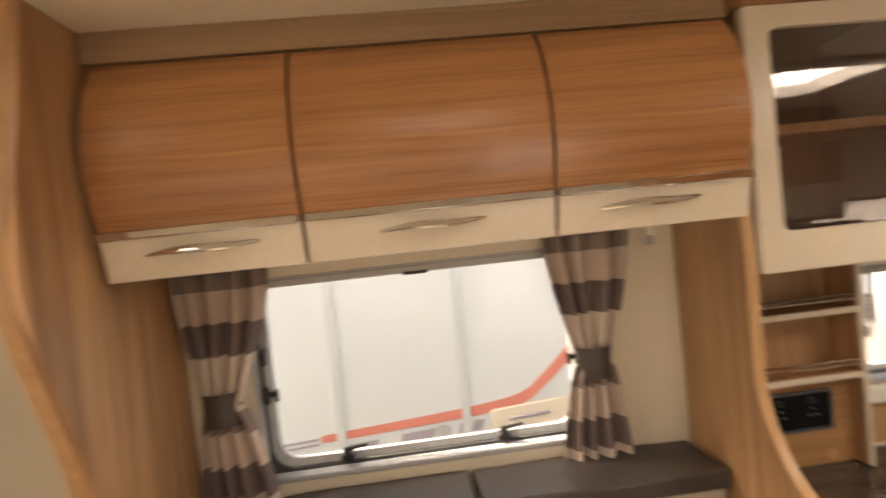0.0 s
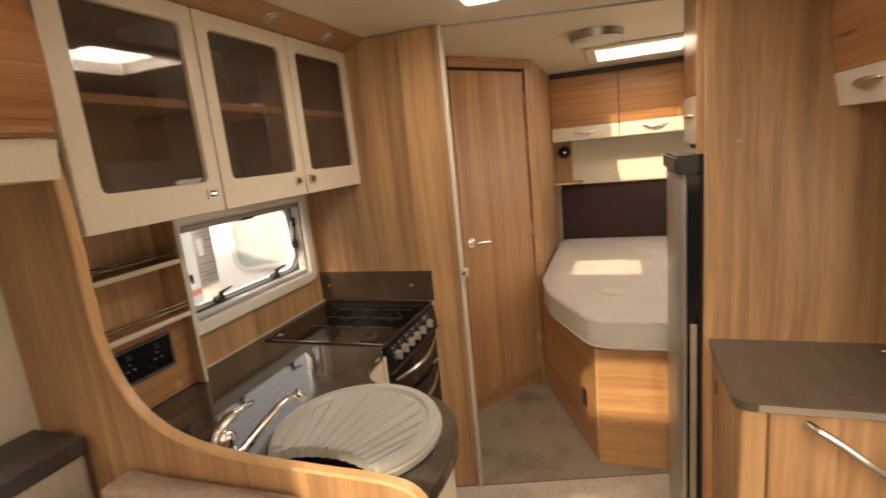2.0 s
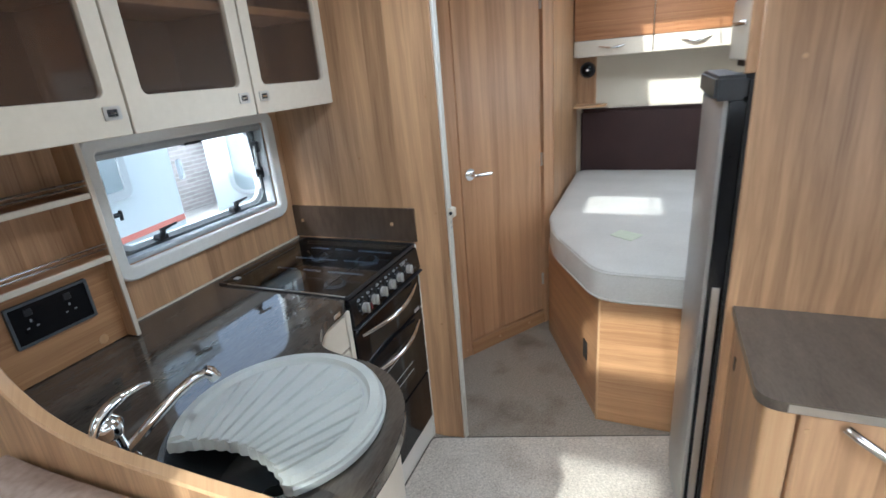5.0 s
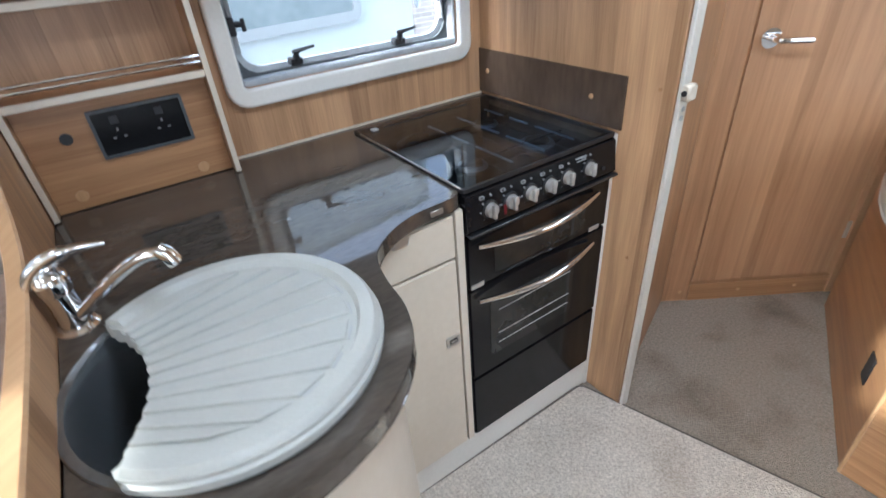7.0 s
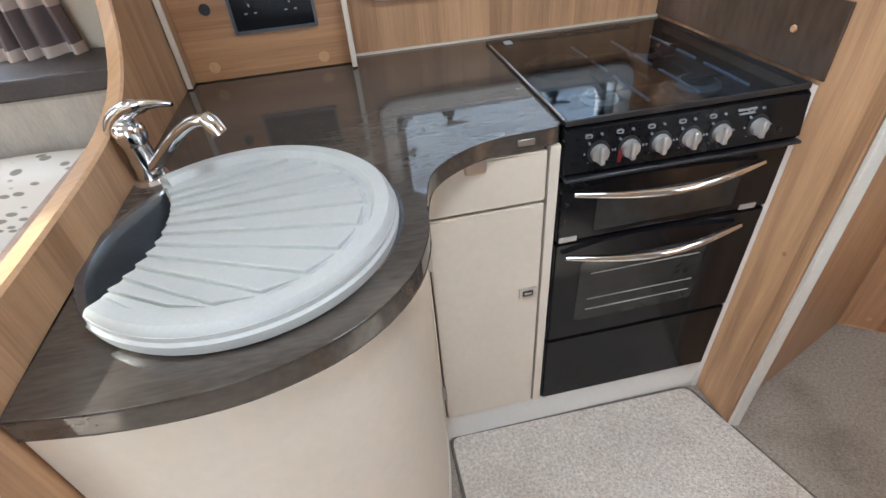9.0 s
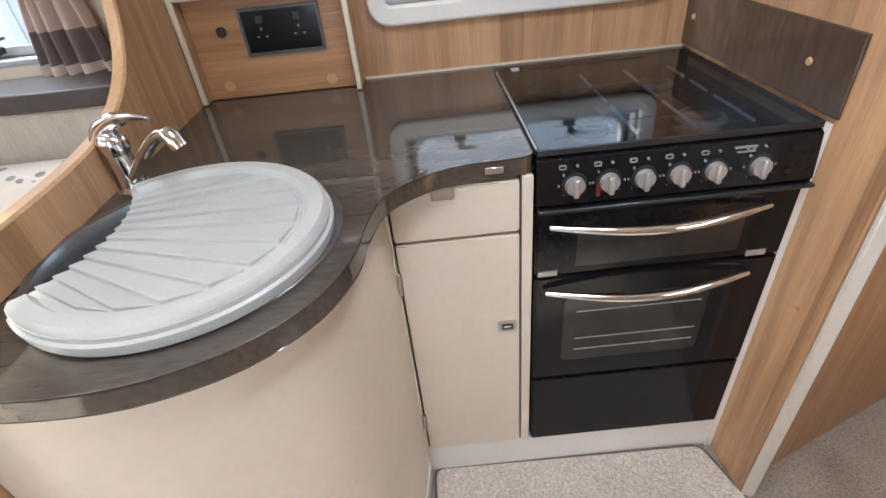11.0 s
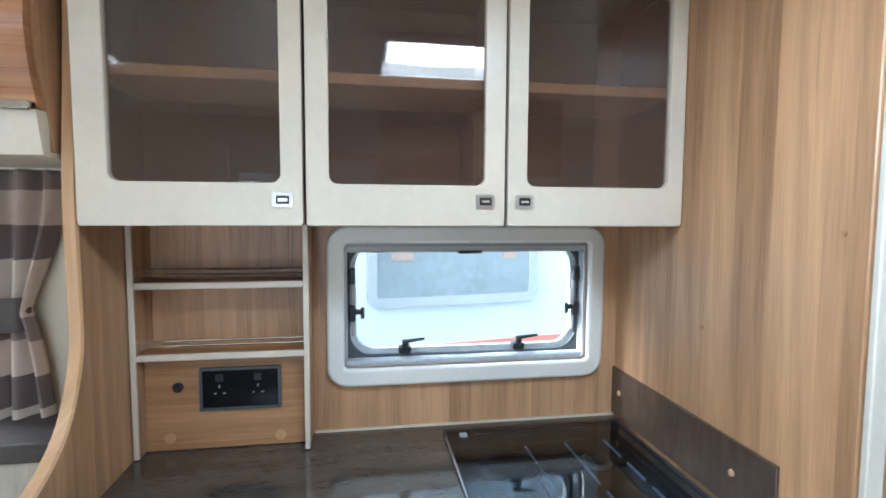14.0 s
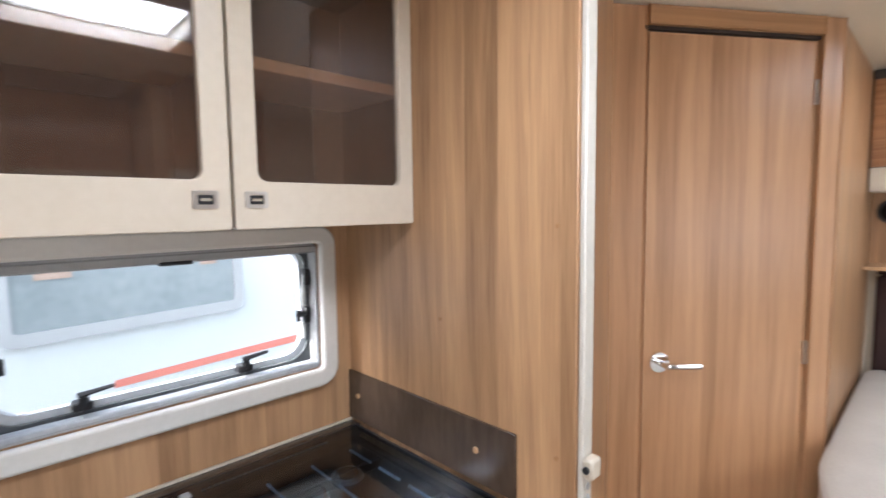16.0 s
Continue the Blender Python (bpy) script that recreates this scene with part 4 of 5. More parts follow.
# ---- kitchen: base units ----
body = thing("curved_base_unit", (1.4, 0.95, 0), "cream curved end panel under the round worktop", "cabinet")
curve = smooth_path([(1.602, 1.205, 0), (1.590, 1.12, 0), (1.578, 1.06, 0), (1.562, 0.985, 0), (1.525, 0.91, 0), (1.46, 0.85, 0), (1.37, 0.815, 0), (1.27, 0.805, 0), (DIV_K + 0.002, 0.815, 0)], 5)
pts = [(p.x, p.y) for p in curve] + [(DIV_K + 0.002, 0.835)] + [(p.x - 0.012 if p.x > 1.2 else p.x, p.y + 0.018) for p in reversed(curve[:-1])]
part("curved_panel", plan_prism(bm_new(), pts, None, 0.0, WT - 0.034), M_CREAM, body)
sk = [(x + (0.002 if x > 1.3 else 0.0), y - 0.004) for x, y in [(p.x, p.y) for p in curve]]
part("skirting", plan_prism(bm_new(), sk + [(p.x, p.y) for p in reversed(curve)], None, 0.0, 0.055), M_WHITE, body, "white foot strip")
KY = 1.203
body = thing("drawer_unit", (1.72, 1.4, 0), "cream base unit with one drawer above a door", "cabinet")
part("carcass", box(bm_new(), 1.592, 1.855, KY + 0.022, N_WALL - 0.004, 0.0, WT - 0.034), M_GAPSHADE, body)
dr = part("drawer_front", box(bm_new(), 1.610, 1.832, KY, KY + 0.02, 0.738, WT - 0.04, 0.003, 2), M_CREAM, body)
part("latch", box(bm_new(), 1.683, 1.722, KY - 0.006, KY + 0.001, 0.818, WT - 0.036, 0.003), M_SATIN, dr, "dull metal drawer catch")
do = part("door", box(bm_new(), 1.610, 1.832, KY, KY + 0.02, 0.116, 0.732, 0.003, 2), M_CREAM, body)
latch_plate(do, 1.807, 0.513, KY)
for z in (0.62, 0.20):
    part("hinge", box(bm_new(), 1.603, 1.612, KY - 0.003, KY + 0.006, z, z + 0.05, 0.001), M_SATIN, do)
part("stile", box(bm_new(), 1.836, 1.855, KY - 0.001, KY + 0.021, 0.116, WT - 0.034, 0.001), M_CREAM, body)
part("filler", box(bm_new(), 1.588, 1.606, KY + 0.001, KY + 0.021, 0.0, WT - 0.034), M_CREAM, body)
solid("plinth", box(bm_new(), 1.592, PART_K - 0.002, KY + 0.008, KY + 0.021, 0.0, 0.113), M_WHITE, "white plinth board under the kitchen units", "trim", kind="structure")

# ---- cooker ----
CX0, CX1, CY0, CY1 = 1.859, 2.322, 1.203, 1.698
body = thing("cooker", ((CX0 + CX1) / 2, 1.45, 0.07), "black gas cooker with glass lid and two ovens", "cooker")
part("cabinet", box(bm_new(), CX0 + 0.002, CX1 - 0.002, CY0 + 0.03, CY1, 0.075, 0.845), M_BLACK, body)
part("side_trim", box(bm_new(), CX1 + 0.001, PART_K - 0.001, CY0 + 0.004, CY0 + 0.02, 0.0, WT - 0.002), M_WHITE, body, "white filler strip")
fas = part("control_panel", prism(bm_new(), [(CY0 - 0.012, 0.792), (CY0 - 0.002, 0.868), (CY0 + 0.01, 0.876), (CY0 + 0.03, 0.876), (CY0 + 0.03, 0.785), (CY0 - 0.006, 0.785)], "x", CX0, CX1), M_BLACK, body, "black control panel")
part("panel_lip", box(bm_new(), CX0 + 0.002, CX1 + 0.006, CY0 - 0.018, CY0 + 0.02, 0.776, 0.783, 0.002), M_BLACKPL, body)
for i in range(6):
    x = (1.921, 1.978, 2.036, 2.094, 2.152, 2.226)[i]
    kz, ky = 0.825, CY0 - 0.008
    b = bm_new()
    disc(b, (x, ky, kz), 0.0165, -0.012, "y", 20, 0.92)
    box(b, x - 0.0045, x + 0.0045, ky - 0.021, ky - 0.011, kz - 0.0165, kz + 0.0165, 0.002)
    part("knob", b, M_KNOB, fas, "satin silver control knob")
    part("knob_bezel", disc(bm_new(), (x, ky + 0.004, kz), 0.021, -0.006, "y", 20), M_BLACKPL, fas)
    for a in range(0, 360, 45):
        if a in (90, 45):
            continue
        part("dial_mark", box(bm_new(), x + 0.026 * math.cos(radians(a)) - 0.0012, x + 0.026 * math.cos(radians(a)) + 0.0012, ky - 0.002, ky + 0.003, kz + 0.026 * math.sin(radians(a)) - 0.0018, kz + 0.026 * math.sin(radians(a)) + 0.0018), M_GREYTXT, fas)
    part("burner_symbol", ring(bm_new(), rrect(x - 0.026, x - 0.014, 0.853, 0.860, 0.002, 2), rrect(x - 0.0245, x - 0.0155, 0.8540, 0.8590, 0.001, 2), "y", CY0 - 0.0075, CY0 - 0.001), M_GREYTXT, fas)
    part("dial_mark", disc(bm_new(), (x + 0.004, CY0 - 0.001, 0.857), 0.0022, -0.006, "y", 10), M_GREYTXT, fas)
part("maker_mark", box(bm_new(), 2.180, 2.216, CY0 - 0.0065, CY0 - 0.001, 0.8575, 0.8605), M_GREYTXT, fas)
part("maker_mark", box(bm_new(), 2.184, 2.214, CY0 - 0.0075, CY0 - 0.002, 0.8505, 0.8525), M_GREYTXT, fas)
part("ignition_mark", box(bm_new(), 1.9575, 1.9645, CY0 - 0.012, CY0 - 0.004, 0.800, 0.824), M_WARN, fas)
part("igniter", disc(bm_new(), (2.275, CY0 - 0.008, 0.81), 0.004, -0.006, "y", 10), M_BLACKPL, fas)


def bowed_handle(parent, x0, x1, z, y):
    n = 14
    pts = [(x0 + (x1 - x0) * k / n, y - 0.012 - 0.032 * math.sin(math.pi * k / n), z - 0.005 * math.sin(math.pi * k / n)) for k in range(n + 1)]
    rs = [0.005 + 0.004 * math.sin(math.pi * k / n) for k in range(n + 1)]
    h = part("handle", tube(bm_new(), pts, rs, 12), M_CHROME, parent, "bowed chrome oven handle")
    return h


d1 = part("grill_door", box(bm_new(), CX0 + 0.001, CX1 - 0.001, CY0 - 0.002, CY0 + 0.028, 0.631, 0.772, 0.004, 2), M_BLACK, body, "black glass grill door")
part("door_glass", box(bm_new(), 1.935, 2.235, CY0 - 0.0035, CY0 - 0.0015, 0.65, 0.725), M_OVENGLASS, d1)
bowed_handle(d1, 1.883, 2.266, 0.747, CY0)
d2 = part("oven_door", box(bm_new(), CX0 + 0.001, CX1 - 0.001, CY0 - 0.002, CY0 + 0.028, 0.341, 0.627, 0.004, 2), M_BLACK, body, "black glass oven door")
part("door_glass", prism(bm_new(), rrect(1.920, 2.208, 0.395, 0.572, 0.012), "y", CY0 - 0.0035, CY0 - 0.0015), M_OVENGLASS, d2, "see-through oven glass")
bowed_handle(d2, 1.880, 2.266, 0.598, CY0)
for x in (1.866, 2.256):
    part("badge", box(bm_new(), x, x + 0.036, CY0 - 0.0045, CY0 - 0.0015, 0.633, 0.644), M_KNOB, d1, "small silver badge")
for z in (0.428, 0.460, 0.535):
    part("oven_rack", tube(bm_new(), [(1.945, CY0 - 0.0045, z), (2.195, CY0 - 0.0045, z)], 0.0012, 6), M_SATIN, d2)
part("storage_drawer", box(bm_new(), CX0 + 0.001, CX1 - 0.001, CY0 - 0.001, CY0 + 0.028, 0.116, 0.336, 0.004, 2), M_BLACK, body)
part("hob_tray", box(bm_new(), CX0 + 0.004, CX1 - 0.004, CY0 + 0.012, CY1 - 0.004, 0.846, 0.858), M_BLACK, body)
for x, y, r in ((1.985, 1.335, 0.036), (2.19, 1.335, 0.045), (1.985, 1.54, 0.075), (2.19, 1.54, 0.036)):
    b = part("burner", disc(bm_new(), (x, y, 0.858), r, 0.008, "z", 24, 0.9), M_BLACKPL if r > 0.06 else M_SATIN, body, "gas burner under the lid")
    part("burner_cap", disc(bm_new(), (x, y, 0.866), r * 0.7, 0.004, "z", 20, 0.9), M_BLACK, b)
for x in (2.045, 2.145, 2.245):
    for y0, y1 in ((1.265, 1.40), (1.43, 1.50), (1.53, 1.61)):
        part("pan_support", tube(bm_new(), [(x, y0, 0.873), (x, y1, 0.873)], 0.0030, 6), M_ROD, body, "bright steel pan support bar")
for y in (1.335, 1.54):
    part("pan_support", tube(bm_new(), [(1.92, y, 0.870), (2.275, y, 0.870)], 0.003, 6), M_BLACKPL, body)
part("lid_frame", ring(bm_new(), rrect(CX0, CX1, CY0 - 0.0, CY1, 0.006, 2), rrect(CX0 + 0.006, CX1 - 0.006, CY0 + 0.006, CY1 - 0.006, 0.004, 2), "z", 0.877, 0.886), M_BLACKPL, body)
part("glass_lid", box(bm_new(), CX0 + 0.005, CX1 - 0.005, CY0 + 0.005, CY1 - 0.005, 0.881, 0.886, 0.001), M_HOBGLASS, body, "folded-down dark glass lid")
part("lid_edge", box(bm_new(), CX0 - 0.001, CX0 + 0.003, CY0 + 0.01, CY1 - 0.04, 0.884, 0.888, 0.001), M_SATIN, body, "bright lid edge strip")
for i in range(24):
    x = 1.935 + i * 0.0118
    part("vent_slot", box(bm_new(), x, x + 0.007, 1.655, 1.663, 0.8855, 0.8875), M_BLACKPL, body)
part("lid_catch", box(bm_new(), 1.895, 1.913, 1.648, 1.668, 0.886, 0.890, 0.001), M_GREYPL, body)

body = thing("splashback", (2.325, 1.47, 0.885), "dark brown gloss splashback screwed to the partition", "splashback")
part("panel", box(bm_new(), 2.331, 2.337, 1.198, N_WALL - 0.004, 0.888, 1.016, 0.001), M_SPLASH, body)
for y in (1.70, 1.295):
    part("screw", disc(bm_new(), (2.331, y, 0.954), 0.007, -0.003, "x", 14, 0.8), M_EDGE, body, "small copper-toned screw cap")

# kitchen mat
body = thing("kitchen_mat", (1.95, 0.9, 0), "beige carpet mat with dark bound edge", "mat")
mc = [(1.612, 1.213), (2.305, 1.205), (2.350, 1.055), (2.610, 0.215), (1.612, 0.215)]
mo = []
for i, p in enumerate(mc):
    a, q, e = Vector(mc[i - 1]), Vector(p), Vector(mc[(i + 1) % len(mc)])
    s_, f_ = q + (a - q).normalized() * 0.025, q + (e - q).normalized() * 0.025
    mo += [tuple((1 - t) ** 2 * s_ + 2 * t * (1 - t) * q + t * t * f_) for t in (0, 0.25, 0.5, 0.75, 1)]
part("carpet", plan_prism(bm_new(), mo, None, 0.001, 0.010), M_MAT, body)
part("binding", tube(bm_new(), [(x, y, 0.006) for x, y in mo + mo[:1]], 0.0055, 6), M_BIND, body, "dark sewn edge binding")

# ---- lounge lockers ----
def arched_handle(parent, xc, w, y, z):
    n = 14
    pts = [(xc - w / 2 + w * k / n, y - 0.004 - 0.020 * math.sin(math.pi * k / n), z + 0.012 * (k / n - 0.5) * 0.6 + 0.002 * math.sin(2 * math.pi * k / n)) for k in range(n + 1)]
    part("handle", tube(bm_new(), pts, [0.0035 + 0.0065 * math.sin(math.pi * k / n) for k in range(n + 1)], 10, 0.7), M_CHROME, parent, "swept chrome handle")


def curved_locker(x0, x1, label, group):
    c = thing("overhead_locker", ((x0 + x1) / 2, 1.6, 1.52), label, "locker", group)
    pr = smooth_path([(1.446, 1.600, 0), (1.428, 1.66, 0), (1.420, 1.73, 0), (1.430, 1.80, 0), (1.455, 1.865, 0), (1.482, 1.902, 0)], 4)
    pr = [(p.x, p.y) for p in pr]
    part("door", prism(bm_new(), pr + [(a + 0.018, b - 0.004) for a, b in reversed(pr)], "x", x0 + 0.0035, x1 - 0.0035), M_LOCKER, c)
    part("body", prism(bm_new(), [(a + 0.022, b) for a, b in pr] + [(N_WALL - 0.002, 1.902), (N_WALL - 0.002, 1.528), (1.482, 1.528)], "x", x0 + 0.0015, x1 - 0.0015), M_WOODV, c)
    b = part("lower_band", prism(bm_new(), [(1.440, 1.594), (1.455, 1.520), (1.475, 1.518), (1.475, 1.594)], "x", x0 + 0.004, x1 - 0.004), M_CREAM, c, "cream lower locker band")
    part("chrome_strip", box(bm_new(), x0 + 0.005, x1 - 0.005, 1.426, 1.447, 1.590, 1.6065, 0.003), M_CHROME, b, "thin chrome strip")
    arched_handle(b, (x0 + min(x1, 1.115)) / 2, 0.19, 1.446, 1.565)
    part("underside", box(bm_new(), x0 + 0.004, x1 - 0.004, 1.476, N_WALL - 0.004, 1.518, 1.527), M_CREAM, c)
    return c


for x0, x1 in ((-0.040, 0.305), (0.305, 0.761), (0.761, DIV_L - 0.004)):
    curved_locker(x0, x1, "curved wood-front overhead locker with cream band", "lounge overhead lockers")

# left lounge panel, mirror image of the divider
body = thing("end_panel", (0.0, 1.5, 0), "oak laminate end panel with a swept curved edge", "panel")
prof = [(p.x, p.y) for p in smooth_path([(1.35, CEIL - 0.002, 0), (1.315, 1.76, 0), (1.285, 1.60, 0), (1.285, 1.50, 0), (1.32, 1.38, 0), (1.37, 1.24, 0), (1.385, 1.10, 0), (1.37, 0.95, 0), (1.33, 0.85, 0)], 4)] + [(1.33, 0.0), (N_WALL - 0.002, 0.0), (N_WALL - 0.002, CEIL - 0.002)]
part("board", prism(bm_new(), prof, "x", -0.090, -0.054), M_WOODV, body)
part("edge_band", tube(bm_new(), [(-0.072, y, z) for y, z in prof[:33]], 0.017, 6, 0.25), M_EDGE, body)

# ---- lounge curtains ----
def curtain(x0, x1, wx0, wx1, bx0, bx1, label):
    c = thing("curtain", ((x0 + x1) / 2, N_WALL - 0.03, 0.92), label, "curtain", "lounge window curtains")
    bm = bm_new()
    nu, nv = 56, 44
    z_top, z_waist, z_bot = 1.514, 1.20, 0.925
    rows = []
    for j in range(nv + 1):
        z = z_top + (z_bot - z_top) * j / nv
        if z > z_waist:
            f = ((z_top - z) / (z_top - z_waist))
            f = f * f * (3 - 2 * f) * 0.6 + f**3 * 0.4
            a, b = x0 + (wx0 - x0) * f, x1 + (wx1 - x1) * f
        else:
            f = (z_waist - z) / (z_waist - z_bot)
            f = f ** 0.55
            a, b = wx0 + (bx0 - wx0) * f, wx1 + (bx1 - wx1) * f
        squeeze = (b - a) / (x1 - x0)
        row = []
        for i in range(nu + 1):
            u = i / nu
            ph = u * math.pi * 2 * 4.2 + 0.8 * math.sin(u * 9 + z * 3)
            yy = N_WALL - 0.035 + (0.010 + 0.008 * squeeze) * math.sin(ph) + 0.004 * math.sin(ph * 0.37 + z * 12)
            sag = 0.012 * math.sin(u * 7) * (1 - squeeze)
            row.append(bm.verts.new((a + (b - a) * u, yy, z + sag * (0 if j == 0 else 1))))
        rows.append(row)
    for a, b in zip(rows, rows[1:]):
        for i in range(nu):
            bm.faces.new((a[i], a[i + 1], b[i + 1], b[i]))
    cl = part("cloth", bm, M_CURTAIN, c, "striped beige and brown curtain cloth")
    so_ = cl.modifiers.new("thick", "SOLIDIFY")
    so_.thickness = 0.002
    bm = bm_new()
    xm, hw = (wx0 + wx1) / 2, (wx1 - wx0) / 2 + 0.004
    n = 20
    lo_, hi_ = ([bm.verts.new((xm + hw * math.cos(2 * math.pi * k / n), N_WALL - 0.033 + 0.028 * math.sin(2 * math.pi * k / n), zz)) for k in range(n)] for zz in (1.165, 1.240))
    for k in range(n):
        bm.faces.new((lo_[k], lo_[(k + 1) % n], hi_[(k + 1) % n], hi_[k]))
    part("tie_back", bm, M_PIPING, c, "dark grey tie-back band")
    return c


curtain(0.795, 1.022, 0.862, 0.942, 0.798, 0.985, "striped curtain gathered by a dark tie-back")
curtain(-0.047, 0.155, -0.012, 0.066, -0.048, 0.135, "striped curtain gathered by a dark tie-back")
body = thing("curtain_track", (0.5, N_WALL - 0.03, 1.514), "slim white curtain track under the lockers", "curtain track")
part("rail", box(bm_new(), 0.02, 1.10, N_WALL - 0.04, N_WALL - 0.028, 1.5145, 1.5185), M_WHITE, body)
body = thing("track_end", (1.06, 1.70, 1.48), "small clear plastic hook on a white strap", "hook")
part("strap", box(bm_new(), 1.054, 1.068, 1.695, 1.699, 1.490, 1.517), M_WHITE, body)
part("bead", tube(bm_new(), [(1.061, 1.697, 1.491), (1.061, 1.697, 1.468)], [0.008, 0.011], 12), M_GREYPL, body)

# ---- lounge seats ----
def soft_box(name, x0, x1, y0, y1, z0, z1, m, parent, label="", r=0.03, puff=0.0):
    b = box(bm_new(), x0, x1, y0, y1, z0, z1)
    bmesh.ops.subdivide_edges(b, edges=b.edges, cuts=7, use_grid_fill=True)
    cx, cy, cz = (x0 + x1) / 2, (y0 + y1) / 2, (z0 + z1) / 2
    for v in b.verts:
        fx, fy, fz = (v.co.x - cx) / (x1 - x0) * 2, (v.co.y - cy) / (y1 - y0) * 2, (v.co.z - cz) / (z1 - z0) * 2
        k = (1 - fx * fx) * (1 - fy * fy) + (1 - fx * fx) * (1 - fz * fz) + (1 - fy * fy) * (1 - fz * fz)
        s_ = Vector((fx, fy, fz))
        big = max(abs(fx), abs(fy), abs(fz))
        v.co += s_ * (puff * k) + Vector((1, 1, 1)) * noise.noise(v.co * 6) * 0.004 * big
    o = part(name, b, m, parent, label)
    bv = o.modifiers.new("soft", "BEVEL")
    bv.width, bv.segments, bv.limit_method, bv.angle_limit = r, 4, "ANGLE", radians(50)
    return o


for x0, x1 in ((-0.045, 0.57), (0.585, DIV_L - 0.012)):
    c = thing("back_cushion", ((x0 + x1) / 2, 1.64, 0.50), "beige ribbed back cushion with dark leatherette top", "cushion", "lounge back cushions")
    soft_box("cover", x0, x1, 1.58, 1.738, 0.50, 0.94, M_SEAT, c, r=0.025)
    soft_box("top_roll", x0 + 0.001, x1 - 0.001, 1.572, 1.739, 0.928, 0.970, M_PIPING, c, "dark leatherette top roll", r=0.02)
    soft_box("lower_roll", x0 + 0.001, x1 - 0.001, 1.555, 1.70, 0.755, 0.80, M_PIPING, c, "dark leatherette lower roll", r=0.015)
c = thing("bench", (0.55, 1.2, 0), "upholstered lounge bench with beige seat", "bench")
part("base", box(bm_new(), -0.05, DIV_L - 0.006, 0.95, N_WALL - 0.004, 0.0, 0.34, 0.003), M_WOODV, c)
soft_box("seat", -0.045, DIV_L - 0.012, 0.90, 1.56, 0.345, 0.50, M_SEAT, c, r=0.03)
c = thing("scatter_cushion", (0.98, 1.2, 0.5), "taupe velvet scatter cushion leaning on the divider", "cushion")
o = soft_box("cover", 1.062, 1.132, 1.03, 1.46, 0.505, 0.90, M_VELVET, c, r=0.035, puff=0.006)
for v in o.data.vertices:
    v.co.x -= 0.07 * (0.40 - v.co.z)
c = thing("patterned_cushion", (0.75, 1.50, 0.5), "cream scatter cushion with leaf print", "cushion")
soft_box("cover", 0.62, 0.99, 1.43, 1.54, 0.51, 0.83, M_LEAF, c, r=0.04, puff=0.012)

# ---- bed space ----
def outline_round(pts, r, n=5):
    """Corners of a plan outline rounded off."""
    out = []
    for i, p in enumerate(pts):
        a, b, c = Vector(pts[i - 1]), Vector(p), Vector(pts[(i + 1) % len(pts)])
        k = min(r, (a - b).length * 0.45, (c - b).length * 0.45)
        s_, e_ = b + (a - b).normalized() * k, b + (c - b).normalized() * k
        for j in range(n + 1):
            t = j / n
            out.append(tuple((1 - t) ** 2 * s_ + 2 * t * (1 - t) * b + t * t * e_))
    return out


C0, C1 = Vector((2.62, 0.565, 0)), Vector((3.34, 0.900, 0))
CD = (C1 - C0).normalized()
CN = Vector((-CD.y, CD.x, 0))
body = thing("fixed_bed", (3.5, 0.2, 0), "fixed bed base in oak laminate with cut-off corner", "bed")
part("foot_panel", box(bm_new(), 2.62, 2.64, S_WALL + 0.004, 0.565, 0.0, 0.572, 0.003), M_WOODH, body, "level-grained foot panel")
part("corner_panel", slab(bm_new(), 0.006, (C1 - C0).length, 0.0, 0.572, 0.0, -0.02, C0, CD, CN, 0.003), M_WOODH, body)
part("corner_post", tube(bm_new(), [(2.632, 0.563, 0.0), (2.632, 0.563, 0.573)], 0.011, 10), M_EDGE, body)
part("slat_board", plan_prism(bm_new(), [(2.65, S_WALL + 0.01), (2.65, 0.55), (3.34, 0.875), (REAR - 0.01, 0.875), (REAR - 0.01, S_WALL + 0.01)], None, 0.55, 0.57), M_WOODH, body)
v = part("floor_vent", slab(bm_new(), 0.135, 0.185, 0.21, 0.30, 0.004, -0.002, C0, CD, CN, 0.002), M_BLACKPL, body, "small black vent cover")
body = thing("mattress", (3.5, 0.2, 0.575), "bare white mattress with cut corner on the bed base", "mattress")
mpts = outline_round([(2.598, S_WALL + 0.012), (2.598, 0.578), (3.02, 0.815), (3.28, 0.882), (REAR - 0.05, 0.885), (REAR - 0.05, S_WALL + 0.012)], 0.09)
bm = bm_new()
cx, cy = 3.5, 0.25
levels = [(0.018, 0.574), (0.0, 0.582), (-0.004, 0.60), (-0.002, 0.65), (-0.004, 0.695), (0.002, 0.708), (0.02, 0.716), (0.10, 0.720), (0.3, 0.722)]
rows = []
for inset, z in levels:
    row = []
    for x, y in mpts:
        d = Vector((cx - x, cy - y))
        d.normalize()
        row.append(bm.verts.new((x + d.x * inset, y + d.y * inset, z + 0.002 * noise.noise(Vector((x * 9, y * 9, z))))))
    rows.append(row)
n = len(mpts)
fs = [bm.faces.new((a[k], a[(k + 1) % n], b[(k + 1) % n], b[k])) for a, b in zip(rows, rows[1:]) for k in range(n)]
fs += [bm.faces.new(rows[0]), bm.faces.new(rows[-1])]
bmesh.ops.recalc_face_normals(bm, faces=fs)
part("cover", bm, M_MATTRESS, body)
for z in (0.590, 0.700):
    part("piping", tube(bm_new(), [(x - (0.003 if x < 3 else 0), y + (0.002 if y > 0.5 else 0), z) for x, y in mpts + mpts[:1]], 0.0035, 6), M_MATTRESS, body, "sewn edge piping")
